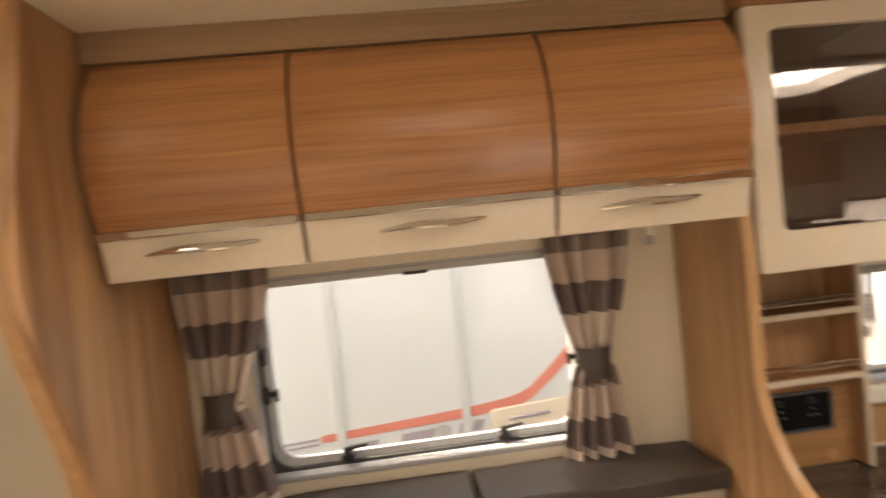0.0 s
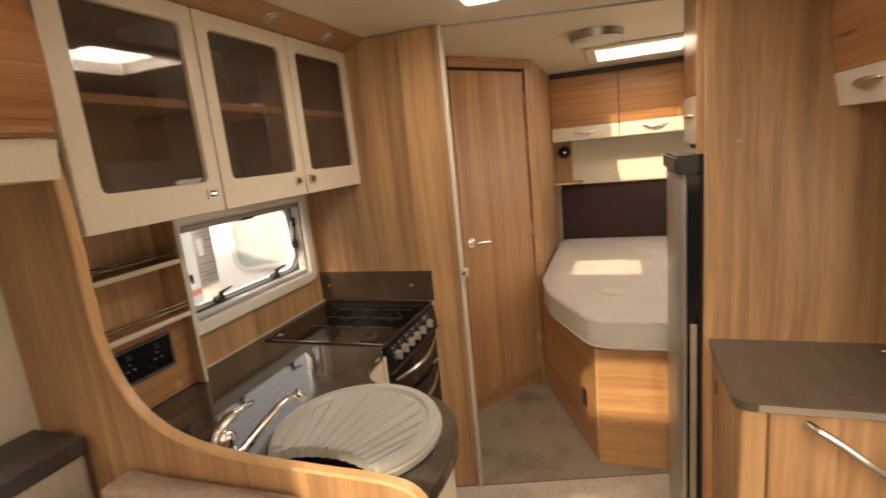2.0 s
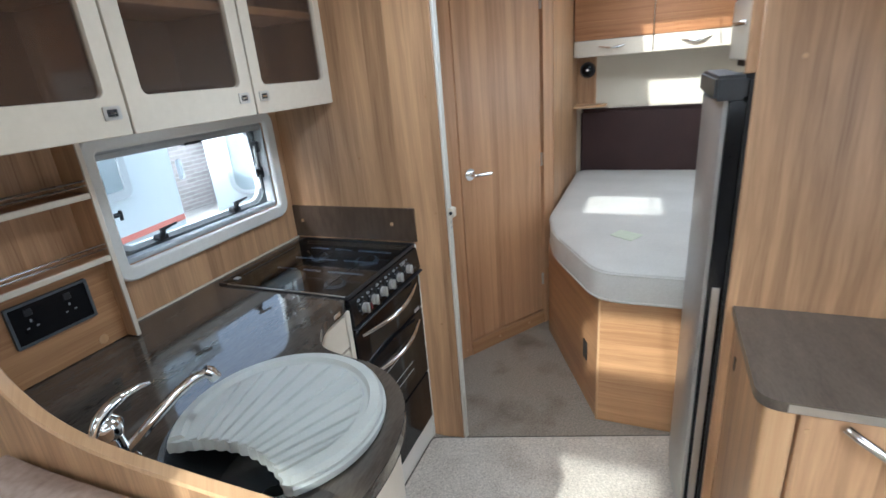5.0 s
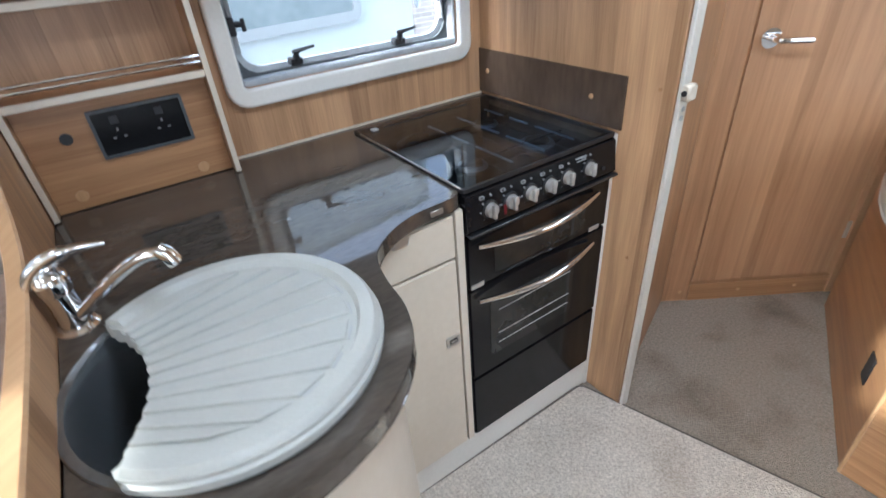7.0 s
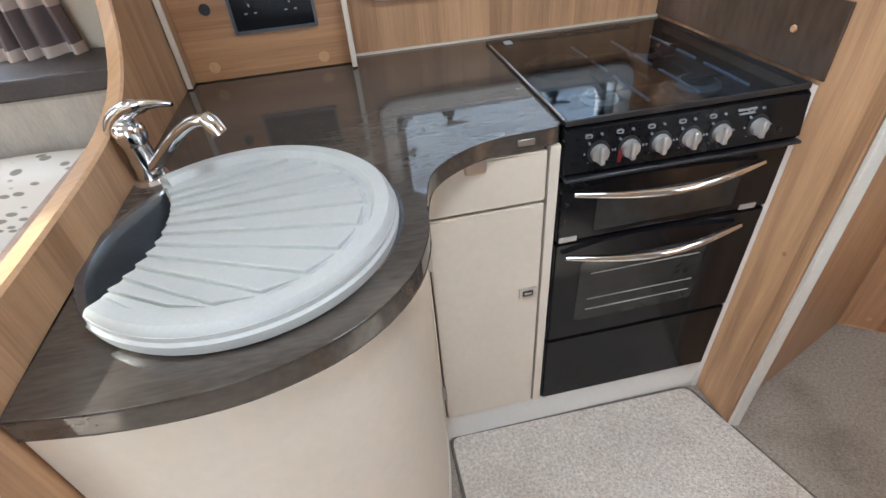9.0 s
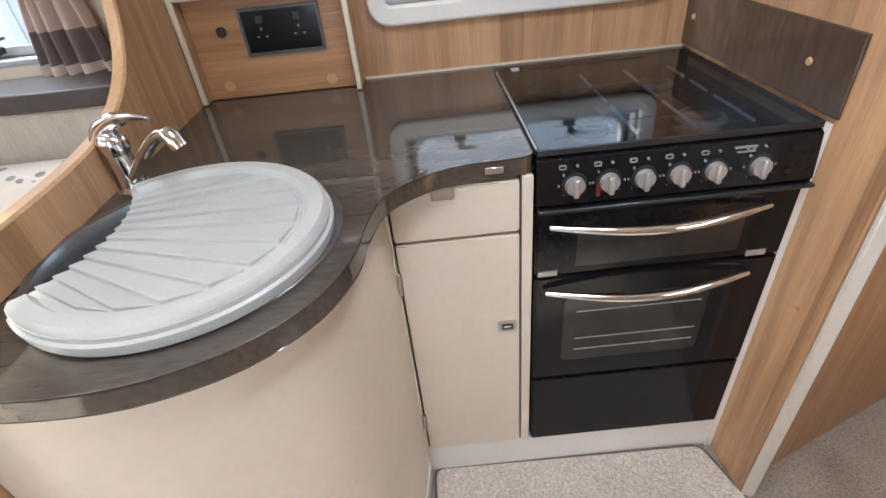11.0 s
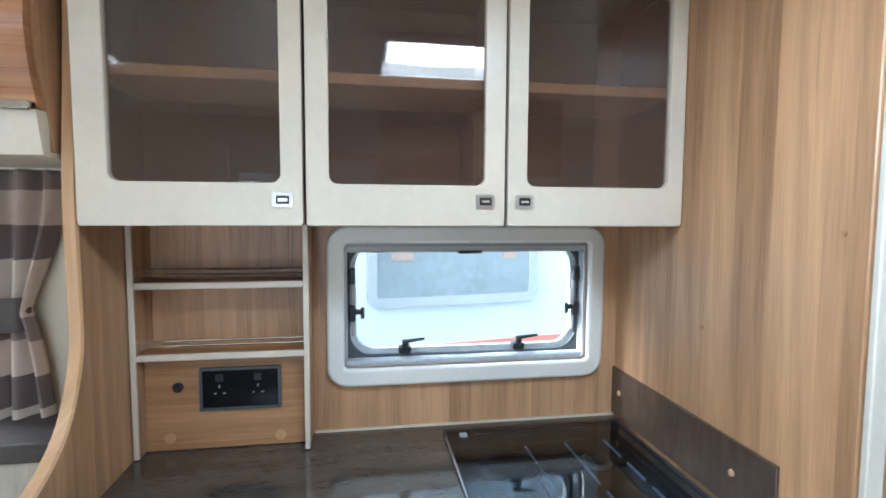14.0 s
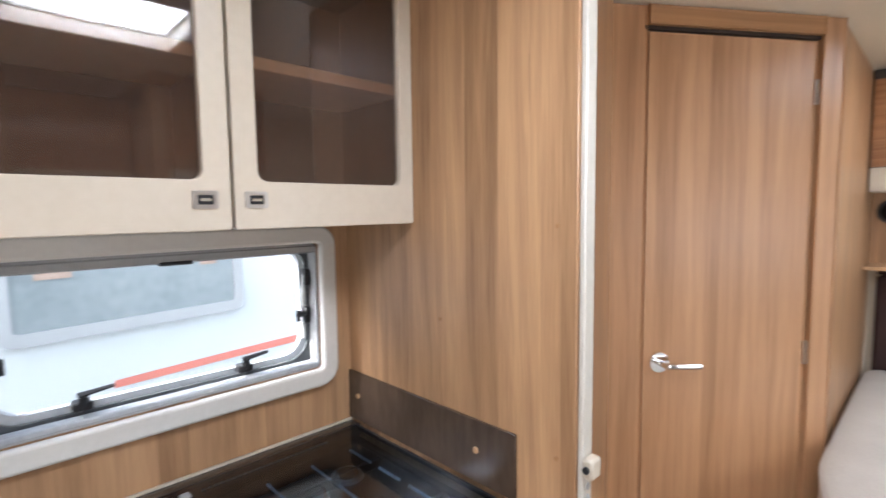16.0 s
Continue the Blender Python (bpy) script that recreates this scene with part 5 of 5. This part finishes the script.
part("care_label", prism(bm_new(), [(2.92, 0.47), (2.99, 0.56), (3.07, 0.52), (3.01, 0.42)], "z", 0.7225, 0.7245), M_LABEL, body, "pale green printed label")
hb = thing("headboard", (REAR - 0.02, 0.2, 0.6), "dark brown padded headboard behind the mattress", "headboard")
part("pad", box(bm_new(), REAR - 0.045, REAR - 0.003, S_WALL + 0.02, 0.872, 0.60, 1.125, 0.012, 3), M_HEADBOARD, hb)
part("top_rail", box(bm_new(), REAR - 0.04, REAR - 0.003, S_WALL + 0.02, 0.872, 1.126, 1.138, 0.004), M_HEADBOARD, hb)
body = thing("corner_shelf", (REAR - 0.1, 0.84, 1.16), "small rounded oak corner shelf by the headboard", "shelf")
part("back_panel", box(bm_new(), REAR - 0.014, REAR - 0.003, 0.777, 0.903, 1.172, 1.476), M_WOODV, body)
sh = [(REAR - 0.015, 0.903), (REAR - 0.22, 0.903)] + [(REAR - 0.015 - 0.205 * math.cos(a), 0.903 - 0.20 * math.sin(a)) for a in (radians(10 * k) for k in range(1, 10))]
part("board", plan_prism(bm_new(), sh, None, 1.158, 1.172), M_EDGE, body)
body = thing("speaker", (REAR - 0.015, 0.835, 1.395), "round black wall speaker with silver centre", "speaker")
part("rim", disc(bm_new(), (REAR - 0.0145, 0.835, 1.395), 0.052, -0.012, "x", 28, 0.9), M_BLACKPL, body)
part("cone", disc(bm_new(), (REAR - 0.0265, 0.835, 1.395), 0.038, -0.003, "x", 24, 0.7), M_BLACK, body)
part("centre", disc(bm_new(), (REAR - 0.0295, 0.835, 1.395), 0.011, -0.004, "x", 16, 0.7), M_CHROME, body)
LX = 4.28
for y0, y1 in ((0.43, 0.903), (-0.04, 0.43), (S_WALL + 0.004, -0.04)):
    c = thing("bed_locker", (LX + 0.1, (y0 + y1) / 2, 1.478), "wood-front locker with cream band above the bed", "locker", "lockers above the headboard")
    part("carcass", box(bm_new(), LX + 0.02, REAR - 0.003, y0 + 0.001, y1 - 0.001, 1.482, 1.925), M_GAPSHADE, c)
    part("door", box(bm_new(), LX, LX + 0.018, y0 + 0.003, y1 - 0.003, 1.578, 1.925, 0.003, 2), M_LOCKER, c)
    b = part("lower_band", box(bm_new(), LX - 0.004, LX + 0.018, y0 + 0.003, y1 - 0.003, 1.478, 1.575, 0.004, 2), M_CREAM, c, "cream lower locker band")
    n = 12
    pts = [(LX - 0.008 - 0.02 * math.sin(math.pi * k / n), (y0 + y1) / 2 - 0.08 + 0.16 * k / n, 1.538 - 0.014 * math.sin(math.pi * k / n)) for k in range(n + 1)]
    part("handle", tube(bm_new(), pts, [0.003 + 0.005 * math.sin(math.pi * k / n) for k in range(n + 1)], 10), M_CHROME, b, "swept chrome handle")
solid("bed_coving", box(bm_new(), LX + 0.012, REAR - 0.003, S_WALL + 0.003, 0.903, 1.927, CEIL - 0.002), M_PIPING, "dark strip between bed lockers and ceiling", "trim", kind="structure")

# ---- roof windows and ceiling lamp ----
def roof_window(name, x0, x1, y0, y1, label):
    w = thing(name, ((x0 + x1) / 2, (y0 + y1) / 2, CEIL), label, "roof window", kind="structure")
    f = part("window_frame", ring(bm_new(), rrect(x0 - 0.045, x1 + 0.045, y0 - 0.045, y1 + 0.045, 0.03), rrect(x0 + 0.012, x1 - 0.012, y0 + 0.012, y1 - 0.012, 0.02), "z", CEIL - 0.016, CEIL - 0.001), M_WHITE, w, "white moulded roof window frame")
    bv = f.modifiers.new("soft", "BEVEL")
    bv.width, bv.segments, bv.limit_method = 0.006, 2, "ANGLE"
    part("lining", ring(bm_new(), rrect(x0 + 0.001, x1 - 0.001, y0 + 0.001, y1 - 0.001, 0.02), rrect(x0 + 0.012, x1 - 0.012, y0 + 0.012, y1 - 0.012, 0.02), "z", CEIL, CEIL + 0.04), M_WHITE, w)
    part("pane", box(bm_new(), x0 - 0.02, x1 + 0.02, y0 - 0.02, y1 + 0.02, CEIL + 0.045, CEIL + 0.050, 0.002), M_ROOFPANE, w, "milky tinted roof pane")
    part("winder_bar", tube(bm_new(), smooth_path([(x0 + 0.02, y0 + 0.06, CEIL + 0.02), ((x0 + x1) / 2 - 0.05, y0 + 0.07, CEIL + 0.012), ((x0 + x1) / 2 + 0.05, y0 + 0.07, CEIL + 0.012), (x1 - 0.02, y0 + 0.06, CEIL + 0.02)], 4), 0.006, 8), M_WHITE, w)
    return w


w5 = thing("window_5", (3.35, S_WALL, 1.02), "assumed side window beside the bed with white frame, out of view", "window", kind="structure")
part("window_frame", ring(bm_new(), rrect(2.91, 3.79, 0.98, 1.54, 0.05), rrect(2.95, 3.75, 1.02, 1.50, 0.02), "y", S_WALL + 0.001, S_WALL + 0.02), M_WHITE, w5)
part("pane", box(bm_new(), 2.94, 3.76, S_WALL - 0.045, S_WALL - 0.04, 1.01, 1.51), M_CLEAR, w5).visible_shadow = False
roof_window("window_3", *HATCH, "small white-framed roof window over the aisle")
roof_window("window_6", *LHATCH, "white-framed roof window over the lounge")
roof_window("window_7", *FHATCH, "wide white-framed roof window at the front")
roof_window("window_4", *RHATCH, "large white-framed roof window over the bed")
LC = (3.01, 0.53)
body = thing("ceiling_lamp", (LC[0], LC[1], CEIL - 0.05), "round flat ceiling lamp with grey rim, unlit", "lamp")
part("rim", disc(bm_new(), (LC[0], LC[1], CEIL - 0.001), 0.122, -0.034, "z", 40, 0.97), M_SATIN, body)
part("diffuser", disc(bm_new(), (LC[0], LC[1], CEIL - 0.035), 0.112, -0.010, "z", 40, 0.9), M_WHITE, body, "white glass diffuser")
for a in (40, 160, 280):
    x, y = LC[0] + 0.112 * math.cos(radians(a)), LC[1] + 0.112 * math.sin(radians(a))
    part("clip", box(bm_new(), x - 0.005, x + 0.005, y - 0.005, y + 0.005, CEIL - 0.056, CEIL - 0.034, 0.002), M_CHROME, body)

# ---- aisle side: fridge tower ----
TP = 2.165
body = thing("fridge_tower", (2.175, -0.1, 0), "tall oak laminate side panel of the fridge tower", "panel")
part("board", box(bm_new(), TP, TP + 0.02, S_WALL + 0.002, 0.205, 0.0, CEIL - 0.003, 0.002), M_WOODV, body)
g = part("vent", box(bm_new(), TP - 0.003, TP - 0.0005, -0.068, 0.075, 1.855, 1.925, 0.001), M_BLACKPL, body, "dark square-mesh vent grille")
for k in range(12):
    y = -0.066 + k * 0.0124
    part("bar", box(bm_new(), TP - 0.0055, TP - 0.003, y, y + 0.003, 1.857, 1.923), M_PIPING, g)
for k in range(6):
    z = 1.857 + k * 0.0125
    part("bar", box(bm_new(), TP - 0.0065, TP - 0.0055, -0.066, 0.073, z, z + 0.003), M_PIPING, g)
part("screw_cap", disc(bm_new(), (TP, 0.117, 1.445), 0.006, -0.002, "x", 12), M_EDGE, body)
body = thing("fridge", (2.4, 0.0, 0.0), "tall silver fridge with black edge frame, door closed", "fridge")
part("cabinet", box(bm_new(), TP + 0.024, 2.598, S_WALL + 0.03, 0.212, 0.02, 1.40), M_BLACKPL, body)
bow = [(2.200, 0.252), (2.202, 0.262), (2.215, 0.269), (2.26, 0.278), (2.33, 0.285), (2.40, 0.287), (2.47, 0.285), (2.54, 0.278), (2.585, 0.269), (2.598, 0.260), (2.598, 0.214), (2.300, 0.214), (2.300, 0.252)]
d = part("door", prism(bm_new(), bow, "z", 0.045, 1.352), M_SILVER, body, "bowed silver-grey door front")
part("edge_frame", box(bm_new(), TP + 0.024, 2.298, 0.213, 0.251, 0.03, 1.352, 0.004, 2), M_BLACK, d, "black plastic door edge")
part("grip_strip", box(bm_new(), TP + 0.0195, TP + 0.0238, 0.222, 0.242, 0.06, 0.86, 0.001), M_SATIN, d, "pale metal grip strip")
part("top_cap", box(bm_new(), TP + 0.022, 2.600, 0.213, 0.286, 1.353, 1.412, 0.008, 2), M_BLACKPL, body, "black hinge cap")
part("foot_kick", box(bm_new(), TP + 0.024, 2.598, 0.15, 0.212, 0.0, 0.02), M_BLACKPL, body)
c = thing("tower_locker", (2.4, 0.1, 1.42), "wood locker with cream band above the fridge", "locker")
part("carcass", box(bm_new(), TP + 0.022, 2.598, S_WALL + 0.03, 0.19, 1.42, CEIL - 0.003), M_GAPSHADE, c)
part("post", box(bm_new(), TP + 0.0215, TP + 0.040, 0.192, 0.226, 1.414, CEIL - 0.003, 0.002), M_WOODV, c)
part("door", box(bm_new(), TP + 0.042, 2.596, 0.192, 0.212, 1.60, CEIL - 0.01, 0.003), M_LOCKER, c)
b = part("lower_band", box(bm_new(), TP + 0.042, 2.596, 0.192, 0.214, 1.44, 1.597, 0.003), M_CREAM, c)
part("handle", tube(bm_new(), [(2.32 + 0.15 * k / 8, 0.216 + 0.018 * math.sin(math.pi * k / 8), 1.53) for k in range(9)], 0.005, 8), M_CHROME, b)

# ---- aisle side: low unit with counter ----
body = thing("low_unit", (1.96, -0.12, 0), "low oak unit with a bar handle on its end door", "cabinet")
part("carcass", box(bm_new(), 1.793, TP - 0.002, S_WALL + 0.004, 0.160, 0.0, 0.796), M_WOODV, body)
part("side_panel", box(bm_new(), 1.79, TP - 0.002, 0.161, 0.178, 0.0, 0.797, 0.002), M_WOODV, body)
part("side_catch", box(bm_new(), 2.095, 2.108, 0.178, 0.181, 0.66, 0.70, 0.001), M_PIPING, body)
part("corner_post", prism(bm_new(), outline_round([(1.775, 0.12), (1.775, 0.180), (1.80, 0.180), (1.80, 0.12)], 0.02), "z", 0.0, 0.798), M_EDGE, body)
d = part("door", box(bm_new(), 1.775, 1.792, -0.285, 0.117, 0.06, 0.792, 0.002), M_WOODV, body)
n = 16
h0, h1 = Vector((1.772, 0.040, 0.768)), Vector((1.772, -0.232, 0.648))
pts = []
for k in range(n + 1):
    t = k / n
    p = h0.lerp(h1, t)
    pts.append(p + Vector((-0.034 * math.sin(math.pi * t) ** 0.6, 0, -0.030 * math.sin(math.pi * t) + 0.012 * math.sin(2 * math.pi * t))))
part("bar_handle", tube(bm_new(), pts, 0.0105, 12), M_CHROME, d, "thick bowed chrome bar handle")
part("knob", disc(bm_new(), (1.775, -0.256, 0.760), 0.012, -0.008, "x", 16, 0.85), M_SATIN, d, "round dark steel button")
part("screw_cap", disc(bm_new(), (1.775, 0.10, 0.745), 0.006, -0.002, "x", 12), M_EDGE, d)
co = outline_round([(1.752, 0.198), (1.752, -0.300), (TP - 0.002, -0.300), (TP - 0.002, 0.190)], 0.05, 6)
top = thing("worktop", (1.96, -0.1, 0.8), "grey slate-effect counter on the low unit", "worktop")
part("slab", plan_prism(bm_new(), [(TP - 0.002, 0.190)] + [p for p in co if p[0] < 1.95 and p[1] > 0.0] + [(1.752, -0.283), (1.775, -0.300), (1.775, S_WALL + 0.006), (TP - 0.002, S_WALL + 0.006)], None, 0.798, 0.822), M_CTOP2, top)
part("edge_strip", box(bm_new(), 1.7505, 1.7518, -0.283, 0.145, 0.800, 0.818), M_SATIN, top, "pale edge strip")
# swept panel between counter and entrance
aex = smooth_path([(-0.10, CEIL - 0.003, 0), (-0.085, 1.80, 0), (-0.090, 1.65, 0), (-0.115, 1.515, 0), (-0.194, 1.445, 0), (-0.247, 1.363, 0), (-0.276, 1.267, 0), (-0.288, 1.155, 0), (-0.288, 0.95, 0), (-0.288, 0.80, 0)], 5)
aex = [(p.x, p.y) for p in aex]
body = thing("entrance_panel", (1.76, -0.35, 0), "oak panel with swept curved edge beside the entrance", "panel")
part("board", prism(bm_new(), aex + [(-0.288, 0.0), (S_WALL + 0.002, 0.0), (S_WALL + 0.002, CEIL - 0.003)], "x", 1.752, 1.772), M_WOODV, body)
part("edge_band", tube(bm_new(), [(1.762, y, z) for y, z in aex], 0.0105, 6, 0.2), M_EDGE, body, "pale wood edging strip")
part("screw_cap", disc(bm_new(), (1.752, -0.193, 1.545), 0.007, -0.002, "x", 12), M_EDGE, body)
body = thing("smoke_alarm", (1.75, -0.19, 1.775), "round white smoke alarm on the wood panel", "alarm")
part("base", disc(bm_new(), (1.7515, -0.19, 1.775), 0.052, -0.018, "x", 32, 0.95), M_WHITE, body)
part("cap", disc(bm_new(), (1.7335, -0.19, 1.775), 0.040, -0.012, "x", 28, 0.85), M_WHITE, body)
part("test_button", disc(bm_new(), (1.7215, -0.178, 1.775), 0.010, -0.002, "x", 14), M_GREYPL, body)
# locker over the counter
c = thing("counter_locker", (1.96, -0.25, 1.513), "curved wood-front locker with cream band over the counter", "locker")
pr = [(p.x, p.y) for p in smooth_path([(-0.112, 1.605, 0), (-0.098, 1.68, 0), (-0.094, 1.75, 0), (-0.105, 1.83, 0), (-0.14, 1.90, 0)], 4)]
part("door", prism(bm_new(), pr + [(a - 0.018, b) for a, b in reversed(pr)], "x", 1.776, TP - 0.004), M_LOCKER, c)
part("carcass", box(bm_new(), 1.776, TP - 0.003, S_WALL + 0.003, -0.165, 1.524, 1.91), M_GAPSHADE, c)
b = part("lower_band", prism(bm_new(), [(-0.108, 1.602), (-0.122, 1.515), (-0.15, 1.513), (-0.15, 1.602)], "x", 1.776, TP - 0.004), M_CREAM, c, "cream lower locker band")
part("handle", tube(bm_new(), [(1.90 + 0.14 * k / 10, -0.112 + 0.02 * math.sin(math.pi * k / 10), 1.565 + 0.004 * math.cos(math.pi * k / 10)) for k in range(11)], [0.003 + 0.005 * math.sin(math.pi * k / 10) for k in range(11)], 10), M_CHROME, b, "swept chrome handle")
part("underside", box(bm_new(), 1.776, TP - 0.004, S_WALL + 0.003, -0.15, 1.513, 1.522), M_CREAM, c)
# switch board with sockets and a loose cable
body = thing("switch_board", (1.96, -0.42, 0.822), "oak socket ledge with black panel behind the counter", "socket panel")
part("ledge", box(bm_new(), 1.776, TP - 0.003, S_WALL + 0.002, -0.345, 0.823, 0.978, 0.003), M_WOODH, body)
part("panel", box(bm_new(), 1.79, 2.105, -0.3448, -0.337, 0.862, 0.962, 0.002), M_BLACKPL, body, "black socket and switch panel")
for x in (1.86, 1.955, 2.05):
    part("switch", box(bm_new(), x - 0.028, x + 0.028, -0.337, -0.334, 0.885, 0.942, 0.001), M_BLACK, body)
body = thing("cable", (1.95, -0.36, 0.98), "thin black loose cable with a small plug", "cable")
part("lead", tube(bm_new(), smooth_path([(1.80, -0.355, 0.984), (1.84, -0.34, 1.005), (1.90, -0.33, 1.050), (1.955, -0.325, 1.052), (2.02, -0.325, 1.010), (2.075, -0.32, 0.965), (2.105, -0.32, 0.900), (2.125, -0.31, 0.860)], 6), 0.0034, 8), M_BLACKPL, body)
part("plug", tube(bm_new(), [(2.122, -0.312, 0.866), (2.143, -0.30, 0.836), (2.150, -0.296, 0.829)], [0.0055, 0.005, 0.003], 8), M_BLACKPL, body, "small black plug")
part("lead", tube(bm_new(), smooth_path([(1.945, -0.326, 1.050), (1.96, -0.33, 1.025), (1.975, -0.345, 1.0), (1.99, -0.355, 0.982)], 6), 0.0028, 8), M_BLACKPL, body)
part("lead", tube(bm_new(), smooth_path([(2.09, -0.322, 0.93), (2.095, -0.326, 0.905), (2.085, -0.334, 0.885)], 6), 0.0028, 8), M_BLACKPL, body)
part("plug", tube(bm_new(), [(2.09, -0.255, 0.829), (2.097, -0.235, 0.827)], [0.004, 0.003], 8), M_SATIN, body)
# entrance door frame
body = thing("door_2", (1.3, S_WALL, 0), "white plastic entrance door frame with glazed door", "door", kind="structure")
for x0, x1, y1 in ((1.715, 1.748, -0.362), (1.675, 1.714, -0.392), (0.86, 0.93, -0.385)):
    part("jamb", box(bm_new(), x0, x1, S_WALL + 0.002, y1, 0.0, 1.86, 0.006, 2), M_WHITE, body)
part("head", box(bm_new(), 0.93, 1.674, S_WALL + 0.002, -0.39, 1.80, 1.86, 0.006, 2), M_WHITE, body)
part("leaf", panel_with_holes(bm_new(), "y", S_WALL + 0.003, S_WALL + 0.02, 0.932, 1.672, 0.02, 1.798, [(0.97, 1.43, 0.75, 1.65)]), M_WHITE, body)
part("pane", box(bm_new(), 0.97, 1.43, S_WALL - 0.02, S_WALL - 0.015, 0.75, 1.65), M_CLEAR, body).visible_shadow = False
solid("door_pelmet", box(bm_new(), 1.2, 1.748, S_WALL + 0.003, -0.33, 1.735, 1.765, 0.004), M_EDGE, "pale wood ledge above the entrance", "shelf")

# ---- outside ----
YAW = radians(8.74)


def touring_caravan(corner, x0, x1, label, yaw=YAW, deep=2.1):
    """A parked caravan whose near side runs through the corner, slightly askew; side() gives places along that side."""
    c = thing("parked_caravan", (corner[0], corner[1], -0.55), label, "caravan")
    c.rotation_euler = (0, 0, yaw)
    y = corner[1]
    part("body", box(bm_new(), x0, x1, y, y + deep, -0.12, 2.02, 0.07, 4), M_BODY, c)
    part("roof_rail", box(bm_new(), x0 + 0.06, x1 - 0.06, y - 0.008, y + 0.03, 1.935, 1.965, 0.006), M_SEAM, c, "pale awning rail along the roof edge")
    part("skirt", box(bm_new(), x0 + 0.1, x1 - 0.1, y + 0.03, y + deep - 0.05, -0.30, -0.121), M_GREYPL, c)
    for x in (x0 + 0.6, x1 - 0.6):
        part("steady_leg", tube(bm_new(), [(x, y + 0.3, -0.30), (x, y + 0.3, -0.55)], 0.03, 8), M_GREYPL, c)
    xm = (x0 + x1) / 2
    w = part("wheel", disc(bm_new(), (xm, y + 0.02, -0.25), 0.30, 0.18, "y", 28), M_BLACKPL, c)
    part("rim", disc(bm_new(), (xm, y + 0.02, -0.25), 0.19, -0.006, "y", 24, 0.9), M_SATIN, w)
    return c


def side_window(c, y, x0, x1, z0, z1, r, glass):
    w = part("side_window", prism(bm_new(), rrect(x0, x1, z0, z1, r), "y", y - 0.02, y - 0.001), glass, c, "grey tinted acrylic window")
    part("window_rim", ring(bm_new(), rrect(x0 - 0.025, x1 + 0.025, z0 - 0.025, z1 + 0.025, r + 0.02), rrect(x0 + 0.02, x1 - 0.02, z0 + 0.02, z1 - 0.02, max(r - 0.01, 0.01)), "y", y - 0.028, y - 0.002), M_GREYPL, w)
    return w


def stripe(c, y, pts, w0, w1, m):
    b = bm_new()
    pts = smooth_path([(x, 0, z) for x, z in pts], 5)
    lo_ = [b.verts.new((p.x, y - 0.004, p.z)) for p in pts]
    hi_ = [b.verts.new((p.x, y - 0.004, p.z + w0 + (w1 - w0) * i / (len(pts) - 1))) for i, p in enumerate(pts)]
    for i in range(len(pts) - 1):
        b.faces.new((lo_[i], lo_[i + 1], hi_[i + 1], hi_[i]))
    e = bmesh.ops.extrude_face_region(b, geom=b.faces[:])
    for v_ in e["geom"]:
        if isinstance(v_, bmesh.types.BMVert):
            v_.co.y += 0.003
    bmesh.ops.recalc_face_normals(b, faces=b.faces)
    part("stripe", b, m, c, "red decal stripe")


NY = 2.862
body = touring_caravan((1.675, NY), -3.3, 2.975, "white touring caravan with red stripe parked alongside")
for x in (-1.6, -0.7, 0.092, 0.635, 1.36):
    part("panel_seam", box(bm_new(), x, x + 0.038, NY - 0.007, NY - 0.001, 0.30, 1.90, 0.002), M_SEAM, body)
wv = side_window(body, NY, 1.70, 2.54, 1.0, 1.50, 0.03, M_VGLASS)
part("inner_curtain", box(bm_new(), 1.79, 1.90, NY - 0.0245, NY - 0.0205, 1.20, 1.47), M_VELVET, wv)
part("inner_curtain", box(bm_new(), 2.37, 2.44, NY - 0.0245, NY - 0.0205, 1.20, 1.47), M_VELVET, wv)
stripe(body, NY, [(0.03, 0.735), (0.40, 0.730), (0.72, 0.728), (0.92, 0.742), (1.03, 0.800), (1.15, 0.890), (1.28, 1.00)], 0.030, 0.075, M_RED)
stripe(body, NY, [(2.02, 0.745), (2.5, 0.745), (2.90, 0.742)], 0.030, 0.036, M_RED)
stripe(body, NY, [(-0.5, 0.752), (-0.2, 0.750), (0.02, 0.748)], 0.010, 0.010, M_DECAL)
stripe(body, NY, [(-0.5, 0.732), (-0.2, 0.730), (0.02, 0.728)], 0.008, 0.008, M_DECAL)
for x, w in ((0.115, 0.13), (0.345, 0.15), (0.605, 0.04), (0.672, 0.045)):
    part("decal", prism(bm_new(), [(x, 0.662), (x + w, 0.660), (x + w + 0.02, 0.706), (x + 0.02, 0.708)], "y", NY - 0.004, NY - 0.001), M_DECAL, body)
part("decal", disc(bm_new(), (0.545, NY - 0.001, 0.682), 0.034, -0.004, "y", 24), M_GREYPL, body, "round grey emblem")
hatch = part("service_hatch", box(bm_new(), 0.765, 1.17, NY - 0.012, NY - 0.001, 0.60, 0.742, 0.006), M_CREAM, body, "cream service hatch")
part("hatch_grip", box(bm_new(), 0.845, 1.045, NY - 0.020, NY - 0.012, 0.680, 0.696, 0.004), M_DECAL, hatch)
part("side_lamp", box(bm_new(), 2.93, 2.965, NY - 0.03, NY - 0.001, 0.98, 1.10, 0.008, 2), M_ACRYL, body, "pale clear marker lamp")

NY = 4.2
body = touring_caravan((4.19, NY), 4.19, 6.35, "white touring caravan with rounded end window farther off", radians(-45), 4.9)
side_window(body, NY, 4.37, 5.30, 0.52, 1.40, 0.12, M_VGLASS)

# the yard's brick wall behind the caravans
solid("boundary_wall", box(bm_new(), -6.0, 16.0, 8.0, 8.25, -0.60, 1.9), M_BRICK, "grey brick boundary wall of the sales yard", "wall", kind="structure")
